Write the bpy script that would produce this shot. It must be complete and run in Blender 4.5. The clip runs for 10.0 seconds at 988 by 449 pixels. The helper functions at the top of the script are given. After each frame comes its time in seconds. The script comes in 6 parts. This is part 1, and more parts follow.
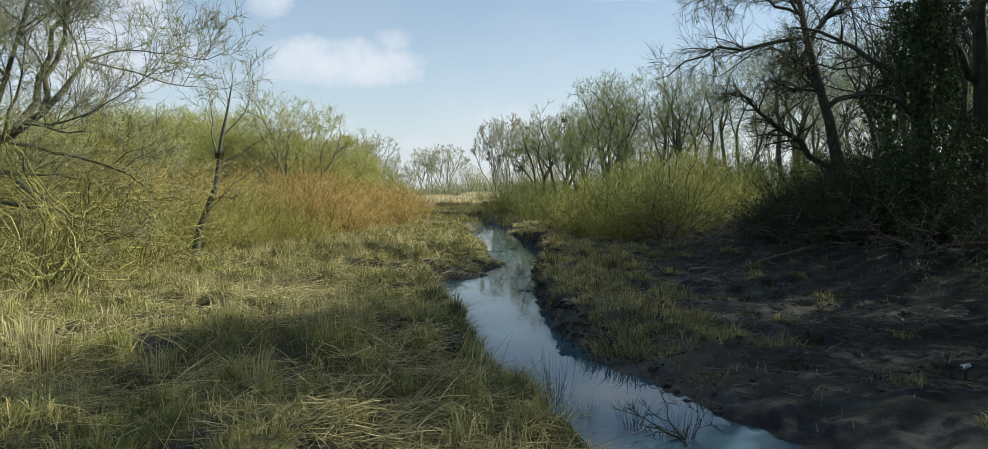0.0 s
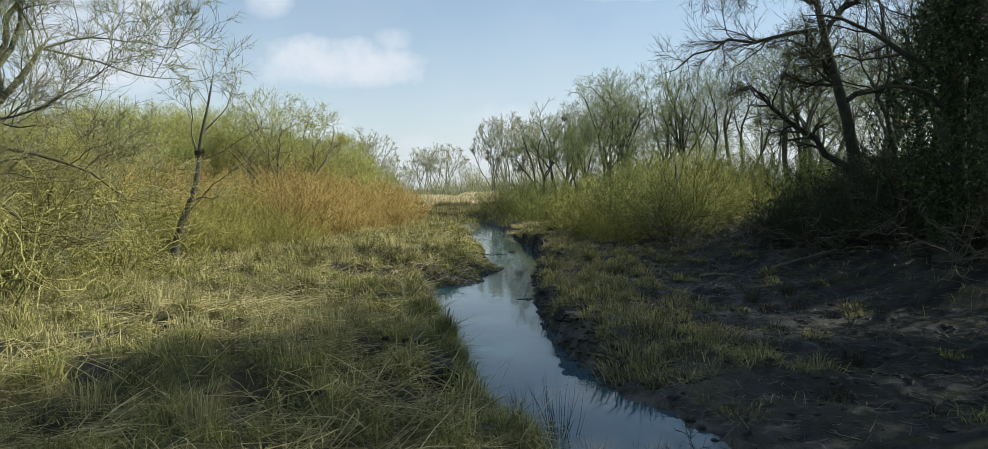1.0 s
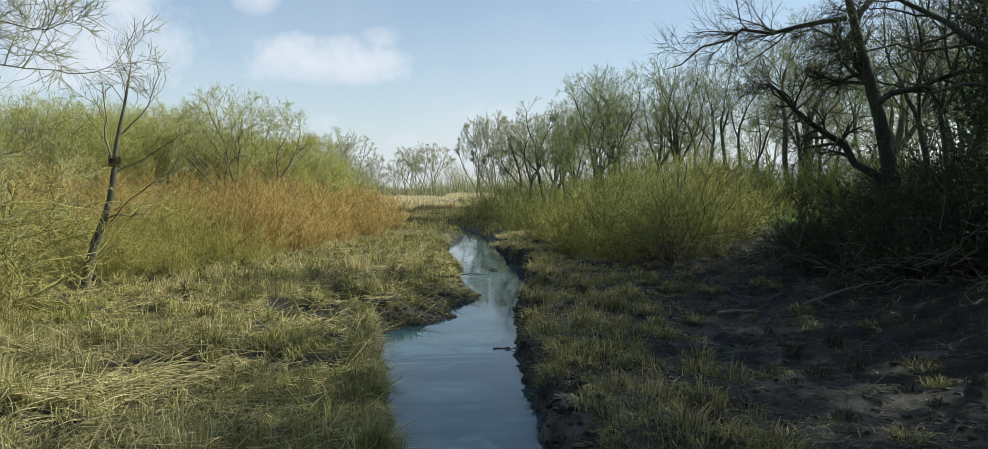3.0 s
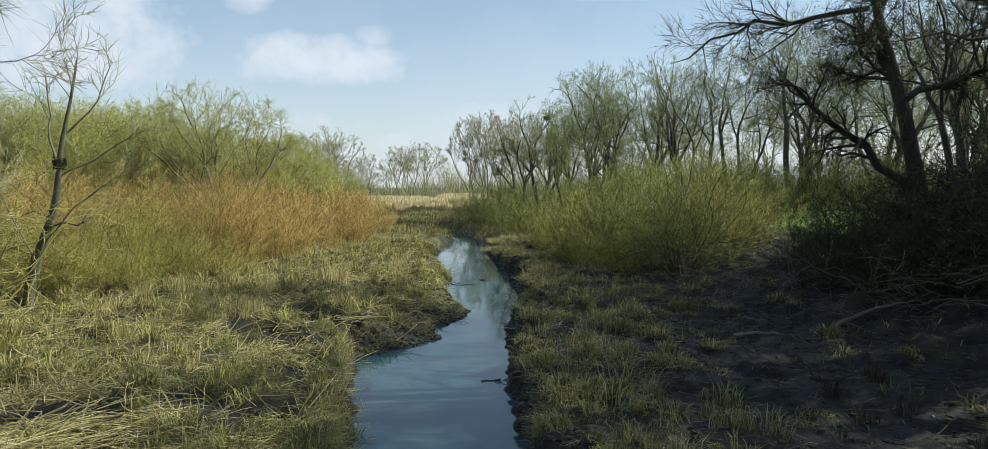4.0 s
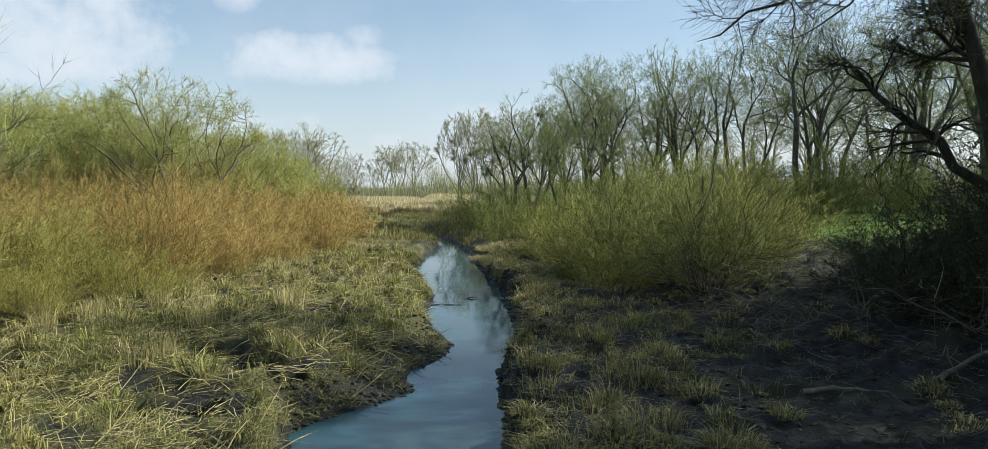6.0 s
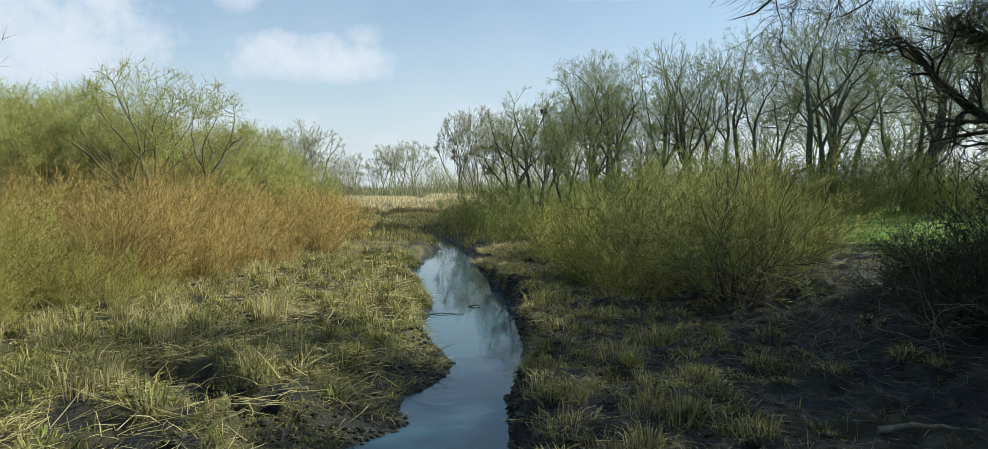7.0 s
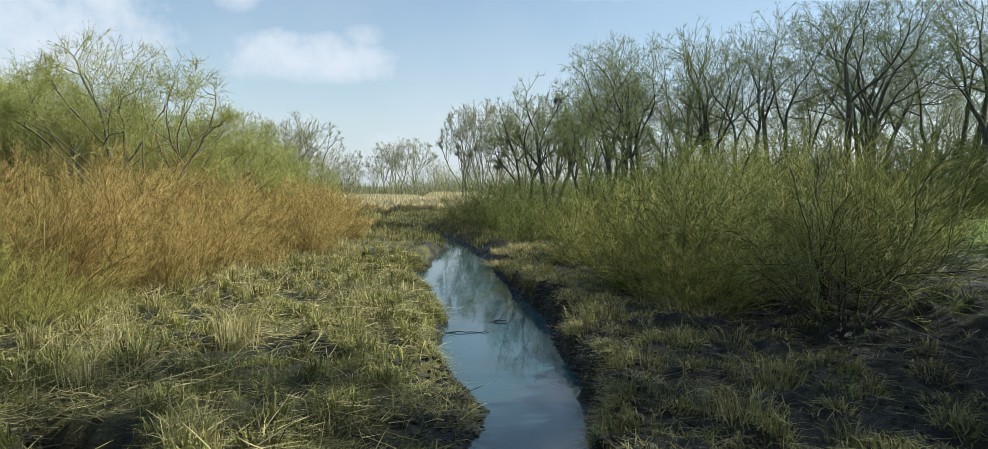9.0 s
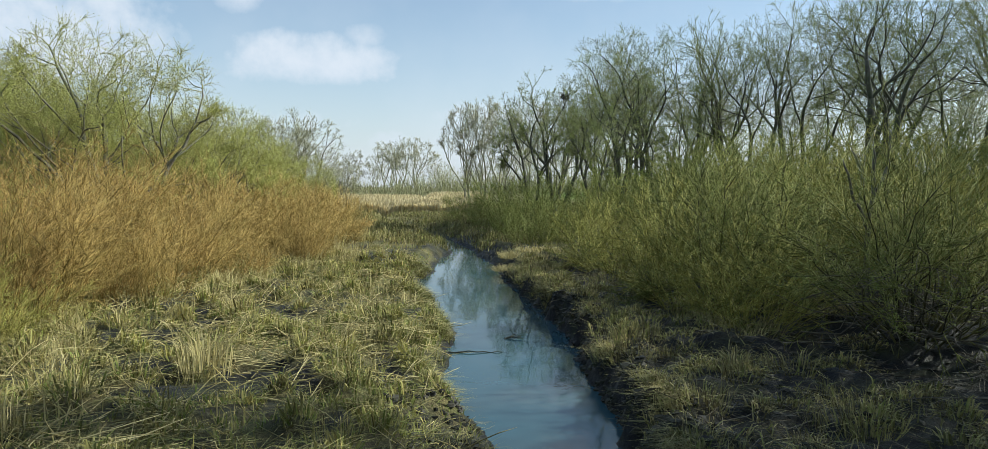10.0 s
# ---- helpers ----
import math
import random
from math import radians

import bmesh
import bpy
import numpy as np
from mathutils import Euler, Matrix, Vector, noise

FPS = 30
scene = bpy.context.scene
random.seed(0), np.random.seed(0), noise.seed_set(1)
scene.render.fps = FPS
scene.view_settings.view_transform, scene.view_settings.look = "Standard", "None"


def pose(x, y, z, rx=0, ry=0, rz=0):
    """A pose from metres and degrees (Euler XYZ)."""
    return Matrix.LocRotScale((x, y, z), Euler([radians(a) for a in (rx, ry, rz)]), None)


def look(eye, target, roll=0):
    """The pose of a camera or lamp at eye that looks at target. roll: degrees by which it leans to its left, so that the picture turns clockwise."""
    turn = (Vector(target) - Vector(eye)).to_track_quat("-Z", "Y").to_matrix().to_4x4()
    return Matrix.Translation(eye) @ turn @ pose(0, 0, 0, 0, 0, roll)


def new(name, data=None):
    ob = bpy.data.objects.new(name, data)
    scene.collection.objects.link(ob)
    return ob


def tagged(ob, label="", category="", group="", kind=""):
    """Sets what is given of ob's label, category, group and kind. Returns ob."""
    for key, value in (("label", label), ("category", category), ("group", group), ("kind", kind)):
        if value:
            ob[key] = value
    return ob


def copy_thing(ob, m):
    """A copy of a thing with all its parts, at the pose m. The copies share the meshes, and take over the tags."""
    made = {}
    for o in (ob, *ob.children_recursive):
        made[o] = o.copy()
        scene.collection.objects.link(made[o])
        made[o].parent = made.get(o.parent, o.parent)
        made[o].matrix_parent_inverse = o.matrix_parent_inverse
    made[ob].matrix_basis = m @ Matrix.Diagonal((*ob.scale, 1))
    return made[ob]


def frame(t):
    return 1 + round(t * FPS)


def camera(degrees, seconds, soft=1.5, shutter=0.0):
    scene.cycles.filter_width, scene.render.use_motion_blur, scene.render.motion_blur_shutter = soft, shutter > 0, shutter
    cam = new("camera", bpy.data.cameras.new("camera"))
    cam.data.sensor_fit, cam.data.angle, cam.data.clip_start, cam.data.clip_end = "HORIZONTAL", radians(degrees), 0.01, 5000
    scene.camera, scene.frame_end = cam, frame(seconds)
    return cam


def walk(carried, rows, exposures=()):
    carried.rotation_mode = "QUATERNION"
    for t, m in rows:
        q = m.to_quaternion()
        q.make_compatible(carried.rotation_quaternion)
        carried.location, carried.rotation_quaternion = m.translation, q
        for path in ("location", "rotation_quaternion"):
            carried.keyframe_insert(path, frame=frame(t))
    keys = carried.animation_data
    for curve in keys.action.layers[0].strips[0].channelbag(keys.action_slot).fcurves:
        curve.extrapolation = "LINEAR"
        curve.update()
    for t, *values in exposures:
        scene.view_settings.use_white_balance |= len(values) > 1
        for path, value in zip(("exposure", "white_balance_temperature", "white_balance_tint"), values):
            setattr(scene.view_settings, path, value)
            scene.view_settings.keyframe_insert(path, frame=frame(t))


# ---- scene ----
cam = camera(69.7, 10.0, 0.55)
METRES, EYE, TILT, LEAN, TURN = 20.0, 2.95, -2.8, 0.0, 0.0
ROWS = [
    (0.0, 0.0, 0.0, 0.0, -0.0, 0.0, 0.0),
    (0.5, 0.0005, 0.0326, 0.0003, 0.0, -0.04, -0.0),
    (1.0, 0.0038, 0.0766, 0.0046, -0.02, -0.02, -0.0),
    (1.5, 0.0076, 0.1202, 0.0128, -0.1, -0.07, 0.0),
    (2.0, 0.0119, 0.169, 0.0228, -0.35, -0.09, -0.0),
    (2.5, 0.0177, 0.2161, 0.0318, -0.73, -0.13, -0.02),
    (3.0, 0.0221, 0.2709, 0.039, -1.01, -0.13, -0.05),
    (4.5, 0.0314, 0.42, 0.0568, -1.92, -0.18, -0.11),
    (5.0, 0.0342, 0.4705, 0.0606, -2.27, -0.13, -0.12),
    (5.5, 0.0345, 0.5211, 0.0645, -2.38, -0.15, -0.16),
    (7.0, 0.0314, 0.6752, 0.0682, -2.4, -0.16, -0.28),
    (7.5, 0.0238, 0.725, 0.0675, -2.43, -0.15, -0.31),
    (8.0, 0.0168, 0.7799, 0.0665, -2.42, -0.14, -0.38),
    (8.5, 0.0104, 0.8312, 0.0642, -2.42, -0.14, -0.38),
    (9.0, 0.0033, 0.8872, 0.0622, -2.4, -0.17, -0.35),
    (9.5, -0.0013, 0.9389, 0.0628, -2.4, -0.16, -0.32),
    (10.0, -0.0057, 0.9914, 0.0659, -2.34, -0.17, -0.33),
]
walk(cam, [(t, pose(0, 0, EYE, TILT, LEAN, TURN) @ pose(METRES * x, METRES * y, METRES * z, 90 + pitch, roll, yaw)) for t, x, y, z, yaw, pitch, roll in ROWS], ((0.0, 0.15, 6220, 2), (10.0, 0.15, 6010, 0)))

# ---- world and sun ----
SUN_EL, SUN_AHEAD = 35.0, 8.0
world = bpy.data.worlds.new("sky")
scene.world = world
world.use_nodes = True


def sky_nodes():
    nt = world.node_tree
    nt.nodes.clear()
    N, L = nt.nodes, nt.links

    def math_node(op, a, b=None, c=None):
        n = N.new("ShaderNodeMath")
        n.operation = op
        for i, v in enumerate((a, b, c)):
            if v is None:
                continue
            if isinstance(v, (int, float)):
                n.inputs[i].default_value = v
            else:
                L.new(v, n.inputs[i])
        return n.outputs[0]

    out = N.new("ShaderNodeOutputWorld")
    sky = N.new("ShaderNodeTexSky")
    sky.sky_type = "NISHITA"
    sky.sun_disc = False
    sky.sun_elevation = radians(SUN_EL)
    sky.sun_rotation = radians(90 - SUN_AHEAD)
    sky.air_density, sky.dust_density, sky.ozone_density = 1.0, 1.2, 1.0
    blue = N.new("ShaderNodeBackground")
    blue.inputs["Strength"].default_value = 0.13
    L.new(sky.outputs[0], blue.inputs["Color"])
    coord = N.new("ShaderNodeTexCoord")
    sep = N.new("ShaderNodeSeparateXYZ")
    L.new(coord.outputs["Generated"], sep.inputs[0])
    X, Y, Z = sep.outputs
    ahead = math_node("MAXIMUM", Y, 0.05)
    u = math_node("DIVIDE", X, ahead)
    v = math_node("DIVIDE", Z, ahead)

    def noise_node(scale, detail, rough=0.55):
        n = N.new("ShaderNodeTexNoise")
        n.inputs["Scale"].default_value = scale
        n.inputs["Detail"].default_value = detail
        n.inputs["Roughness"].default_value = rough
        L.new(coord.outputs["Generated"], n.inputs["Vector"])
        return n.outputs[0]

    fine, broad = noise_node(13, 7, 0.62), noise_node(5, 4)
    wob = math_node("MULTIPLY", math_node("SUBTRACT", fine, 0.5), 3.4)
    mask = None
    # cumulus ahead: centre and half-size as tangents of bearing and height
    # the one at (0.2, 0.43) is unseen, added to pale the water's reflection
    for cu, cv, ru, rv, gain in ((-0.215, 0.172, 0.125, 0.042, 1.0), (-0.14, 0.208, 0.03, 0.02, 0.6), (-0.315, 0.262, 0.034, 0.024, 0.65),
                                 (-0.58, 0.21, 0.2, 0.1, 1.15), (-0.64, 0.30, 0.2, 0.08, 0.9), (0.03, 0.098, 0.11, 0.03, 0.55), (0.17, 0.29, 0.13, 0.025, 0.6), (0.2, 0.43, 0.16, 0.07, 0.9),
                                 (-0.25, 0.09, 0.16, 0.022, 0.5), (-0.06, 0.065, 0.2, 0.02, 0.5)):
        du = math_node("DIVIDE", math_node("SUBTRACT", u, cu), ru)
        dv = math_node("DIVIDE", math_node("SUBTRACT", v, cv), rv)
        r = math_node("ADD", math_node("MULTIPLY", du, du), math_node("MULTIPLY", dv, dv))
        m = math_node("MULTIPLY", math_node("ADD", math_node("SUBTRACT", 1.0, r), wob), gain)
        mask = m if mask is None else math_node("MAXIMUM", mask, m)
    near = N.new("ShaderNodeMapRange")
    near.interpolation_type = "SMOOTHSTEP"
    L.new(mask, near.inputs[0])
    near.inputs[1].default_value, near.inputs[2].default_value = -0.8, 1.5
    # scattered cloud over the rest of the sky
    rest = N.new("ShaderNodeMapRange")
    rest.interpolation_type = "SMOOTHSTEP"
    L.new(math_node("ADD", math_node("MULTIPLY", broad, 0.7), math_node("MULTIPLY", fine, 0.3)), rest.inputs[0])
    rest.inputs[1].default_value, rest.inputs[2].default_value = 0.5, 0.68
    behind = N.new("ShaderNodeMapRange")
    L.new(math_node("SUBTRACT", Y, math_node("MULTIPLY", Z, 0.9)), behind.inputs[0])
    behind.inputs[1].default_value, behind.inputs[2].default_value = 0.55, 0.25
    rest_m = math_node("MULTIPLY", math_node("MULTIPLY", rest.outputs[0], 0.8), behind.outputs[0])
    haze = math_node("POWER", 2.718, math_node("MULTIPLY", math_node("MAXIMUM", Z, 0.0), -7.5))
    haze = math_node("ADD", math_node("MULTIPLY", haze, 0.86), 0.06)
    veil = math_node("MULTIPLY", math_node("SUBTRACT", broad, 0.46), 0.5)
    total = math_node("MAXIMUM", near.outputs[0], rest_m)
    total = math_node("MINIMUM", math_node("ADD", math_node("MAXIMUM", total, haze), math_node("MAXIMUM", veil, 0.0)), 1.0)
    white = N.new("ShaderNodeBackground")
    white.inputs["Color"].default_value = (0.83, 0.835, 0.92, 1)
    white.inputs["Strength"].default_value = 0.87
    mix = N.new("ShaderNodeMixShader")
    L.new(total, mix.inputs[0])
    L.new(blue.outputs[0], mix.inputs[1])
    L.new(white.outputs[0], mix.inputs[2])
    L.new(mix.outputs[0], out.inputs[0])


sky_nodes()
sun = new("sun", bpy.data.lights.new("sun", "SUN"))
sun.data.energy, sun.data.angle, sun.data.color = 5.6, radians(0.53), (1.0, 0.93, 0.80)
sun_from = Vector((math.cos(radians(SUN_EL)) * math.cos(radians(SUN_AHEAD)), math.cos(radians(SUN_EL)) * math.sin(radians(SUN_AHEAD)), math.sin(radians(SUN_EL))))
sun.matrix_world = look(sun_from * 200, (0, 0, 0))


# ---- materials ----
def material(name):
    m = bpy.data.materials.new(name)
    m.use_nodes = True
    nt = m.node_tree
    return m, nt, nt.nodes["Principled BSDF"]


def ramp_of(nt, fac, stops):
    r = nt.nodes.new("ShaderNodeValToRGB")
    while len(r.color_ramp.elements) < len(stops):
        r.color_ramp.elements.new(0.5)
    for e, (p, c) in zip(r.color_ramp.elements, stops):
        e.position, e.color = p, (*c, 1)
    nt.links.new(fac, r.inputs[0])
    return r.outputs[0]


def noise_of(nt, scale, detail=4, rough=0.6, stretch=None):
    n = nt.nodes.new("ShaderNodeTexNoise")
    n.inputs["Scale"].default_value, n.inputs["Detail"].default_value, n.inputs["Roughness"].default_value = scale, detail, rough
    g = nt.nodes.new("ShaderNodeTexCoord")
    if stretch:
        mp = nt.nodes.new("ShaderNodeMapping")
        mp.inputs["Scale"].default_value = stretch
        nt.links.new(g.outputs["Object"], mp.inputs[0])
        nt.links.new(mp.outputs[0], n.inputs["Vector"])
    else:
        nt.links.new(g.outputs["Object"], n.inputs["Vector"])
    return n.outputs[0]


def mixed(nt, fac, a, b, kind="MIX"):
    m = nt.nodes.new("ShaderNodeMix")
    m.data_type, m.blend_type = "RGBA", kind
    for sock, v in ((m.inputs[0], fac), (m.inputs[6], a), (m.inputs[7], b)):
        if isinstance(v, (int, float)):
            sock.default_value = v
        elif isinstance(v, tuple):
            sock.default_value = (*v, 1)
        else:
            nt.links.new(v, sock)
    return m.outputs[2]


def bump_of(nt, bsdf, height, strength, distance):
    b = nt.nodes.new("ShaderNodeBump")
    b.inputs["Strength"].default_value, b.inputs["Distance"].default_value = strength, distance
    nt.links.new(height, b.inputs["Height"])
    nt.links.new(b.outputs[0], bsdf.inputs["Normal"])


def bark_material(name, dark, mid, light, scale=9.0):
    m, nt, b = material(name)
    n1, n2 = noise_of(nt, scale, 6, 0.7, (1, 1, 0.25)), noise_of(nt, 1.3, 3)
    col = ramp_of(nt, n1, ((0.3, dark), (0.5, mid), (0.72, light)))
    moss = mixed(nt, 0.35, col, (mid[0] * 0.7, mid[1] * 1.05, mid[2] * 0.5))
    f = ramp_of(nt, n2, ((0.45, (0, 0, 0)), (0.62, (1, 1, 1))))
    nt.links.new(mixed(nt, f, col, moss), b.inputs["Base Color"])
    b.inputs["Roughness"].default_value = 0.9
    bump_of(nt, b, n1, 0.8, 0.02)
    return m


def island_material(name, stops, clumps=None, rough=0.8, translucent=0.0, clump_scale=0.6, tussock=0.0):
    """Stems, blades and leaves: each piece takes its own shade; patches of the plant lean to another tone."""
    m, nt, b = material(name)
    g = nt.nodes.new("ShaderNodeNewGeometry")
    col = ramp_of(nt, g.outputs["Random Per Island"], stops)
    if clumps:
        f = ramp_of(nt, noise_of(nt, clump_scale, 3), ((0.4, (0, 0, 0)), (0.62, (0.85, 0.85, 0.85))))
        col = mixed(nt, f, col, mixed(nt, 0.7, col, clumps))
    grain = noise_of(nt, 40, 2)
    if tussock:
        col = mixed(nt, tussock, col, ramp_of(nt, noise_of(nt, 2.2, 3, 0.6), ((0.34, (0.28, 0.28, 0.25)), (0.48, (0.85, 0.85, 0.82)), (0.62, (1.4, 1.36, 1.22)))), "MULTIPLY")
    col = mixed(nt, 0.35, col, ramp_of(nt, grain, ((0.3, (0.55, 0.55, 0.55)), (0.7, (1, 1, 1)))), "MULTIPLY")
    nt.links.new(col, b.inputs["Base Color"])
    b.inputs["Roughness"].default_value = rough
    b.inputs["Specular IOR Level"].default_value = 0.25
    if translucent:
        t = nt.nodes.new("ShaderNodeBsdfTranslucent")
        nt.links.new(col, t.inputs[0])
        s = nt.nodes.new("ShaderNodeMixShader")
        s.inputs[0].default_value = translucent
        nt.links.new(b.outputs[0], s.inputs[1])
        nt.links.new(t.outputs[0], s.inputs[2])
        nt.links.new(s.outputs[0], nt.nodes["Material Output"].inputs[0])
    return m


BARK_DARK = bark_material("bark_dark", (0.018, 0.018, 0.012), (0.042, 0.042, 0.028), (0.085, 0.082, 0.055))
BARK_GREY = bark_material("bark_grey", (0.07, 0.065, 0.05), (0.15, 0.135, 0.10), (0.26, 0.24, 0.18))
BARK_ROW = bark_material("bark_row", (0.04, 0.038, 0.03), (0.09, 0.085, 0.065), (0.17, 0.16, 0.12))
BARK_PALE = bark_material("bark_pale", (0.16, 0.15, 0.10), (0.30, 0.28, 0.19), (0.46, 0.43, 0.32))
BARK_WILLOW = bark_material("bark_willow", (0.045, 0.042, 0.028), (0.10, 0.095, 0.06), (0.19, 0.18, 0.11))
BARK_OLIVE = bark_material("bark_olive", (0.12, 0.11, 0.04), (0.27, 0.25, 0.09), (0.44, 0.41, 0.18))
TWIG_LIMB = island_material("willow_limbs", ((0.0, (0.09, 0.08, 0.026)), (0.5, (0.27, 0.245, 0.07)), (1.0, (0.54, 0.50, 0.19))))
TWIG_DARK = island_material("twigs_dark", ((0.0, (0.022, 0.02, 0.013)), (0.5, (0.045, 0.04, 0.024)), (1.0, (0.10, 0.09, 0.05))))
TWIG_GREY = island_material("twigs_grey", ((0.0, (0.14, 0.13, 0.08)), (0.5, (0.25, 0.24, 0.14)), (1.0, (0.40, 0.38, 0.24))), (0.26, 0.30, 0.12))
TWIG_ROW = island_material("twigs_row", ((0.0, (0.12, 0.115, 0.06)), (0.5, (0.24, 0.235, 0.12)), (1.0, (0.38, 0.37, 0.21))), (0.25, 0.33, 0.09))
TWIG_OLIVE = island_material("twigs_olive", ((0.0, (0.12, 0.105, 0.03)), (0.5, (0.25, 0.22, 0.055)), (1.0, (0.41, 0.36, 0.105))), (0.24, 0.23, 0.05))
TWIG_SALLOW = island_material("twigs_sallow", ((0.0, (0.17, 0.16, 0.055)), (0.5, (0.34, 0.325, 0.115)), (1.0, (0.52, 0.49, 0.21))), (0.33, 0.36, 0.09))
# paler twigs for distant trees, with the haze of distance put into the colour
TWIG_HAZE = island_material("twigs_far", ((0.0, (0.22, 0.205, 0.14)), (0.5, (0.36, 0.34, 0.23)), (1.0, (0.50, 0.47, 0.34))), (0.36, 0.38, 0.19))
TWIG_OSIER = island_material("twigs_osier", ((0.0, (0.158, 0.114, 0.041)), (0.5, (0.363, 0.235, 0.070)), (1.0, (0.568, 0.411, 0.145))), (0.23, 0.20, 0.058))
TWIG_MOSS = island_material("twigs_moss", ((0.0, (0.06, 0.065, 0.018)), (0.45, (0.19, 0.20, 0.052)), (1.0, (0.42, 0.42, 0.14))), (0.19, 0.215, 0.05))
TWIG_GREENISH = island_material("twigs_greenish", ((0.0, (0.08, 0.078, 0.02)), (0.45, (0.27, 0.25, 0.06)), (1.0, (0.54, 0.50, 0.15))), (0.28, 0.275, 0.055))
TWIG_STEM = island_material("willow_stems", ((0.0, (0.035, 0.034, 0.018)), (0.5, (0.08, 0.078, 0.035)), (1.0, (0.19, 0.18, 0.07))))
BUD_GREEN = island_material("young_leaves", ((0.0, (0.36, 0.39, 0.085)), (0.5, (0.50, 0.53, 0.135)), (1.0, (0.64, 0.65, 0.22))), None, 0.6, 0.35)
BUD_ROW = island_material("first_leaves", ((0.0, (0.18, 0.23, 0.05)), (0.5, (0.29, 0.35, 0.085)), (1.0, (0.42, 0.47, 0.14))), None, 0.6, 0.35)
BUD_DULL = island_material("dull_buds", ((0.0, (0.13, 0.18, 0.04)), (0.5, (0.22, 0.285, 0.07)), (1.0, (0.33, 0.38, 0.12))), None, 0.6, 0.3)
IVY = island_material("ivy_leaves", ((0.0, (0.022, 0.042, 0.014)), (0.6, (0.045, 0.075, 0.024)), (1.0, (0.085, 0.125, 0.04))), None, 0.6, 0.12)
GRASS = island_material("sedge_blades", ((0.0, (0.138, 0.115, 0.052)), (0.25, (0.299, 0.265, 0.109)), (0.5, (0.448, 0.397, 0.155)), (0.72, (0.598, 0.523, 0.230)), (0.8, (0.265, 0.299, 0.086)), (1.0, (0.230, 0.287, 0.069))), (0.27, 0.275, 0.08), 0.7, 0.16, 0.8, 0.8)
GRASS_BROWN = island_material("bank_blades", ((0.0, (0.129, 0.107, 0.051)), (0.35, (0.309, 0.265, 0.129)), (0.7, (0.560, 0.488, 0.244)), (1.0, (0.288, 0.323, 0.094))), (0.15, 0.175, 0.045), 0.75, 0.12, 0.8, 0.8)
GRASS_GREEN = island_material("green_blades", ((0.0, (0.11, 0.155, 0.035)), (0.5, (0.20, 0.255, 0.06)), (1.0, (0.36, 0.36, 0.12))), None, 0.6, 0.3)
# darker copy of the green blades: the east bank's shade put into their colour
GRASS_SHADE = island_material("bank_green_shade", ((0.0, (0.078, 0.091, 0.029)), (0.5, (0.169, 0.195, 0.055)), (1.0, (0.312, 0.312, 0.111))), None, 0.7, 0.1)
STRAW = island_material("straw", ((0.0, (0.291, 0.246, 0.101)), (0.5, (0.504, 0.437, 0.196)), (1.0, (0.717, 0.627, 0.336))), None, 0.6, 0.2)
REED = island_material("reeds", ((0.0, (0.52, 0.42, 0.22)), (0.5, (0.68, 0.58, 0.34)), (1.0, (0.78, 0.69, 0.44))), None, 0.7, 0.2)
DEAD = island_material("dead_wood", ((0.0, (0.05, 0.043, 0.03)), (0.6, (0.12, 0.105, 0.075)), (1.0, (0.30, 0.275, 0.21))), None, 0.85)

CLOD = island_material("mud_clods", ((0.0, (0.010, 0.010, 0.008)), (0.5, (0.027, 0.025, 0.020)), (1.0, (0.075, 0.068, 0.052))), (0.045, 0.05, 0.02), 0.6)
ROOT = island_material("weathered_roots", ((0.0, (0.05, 0.044, 0.03)), (0.6, (0.13, 0.115, 0.085)), (1.0, (0.36, 0.33, 0.26))), None, 0.85)


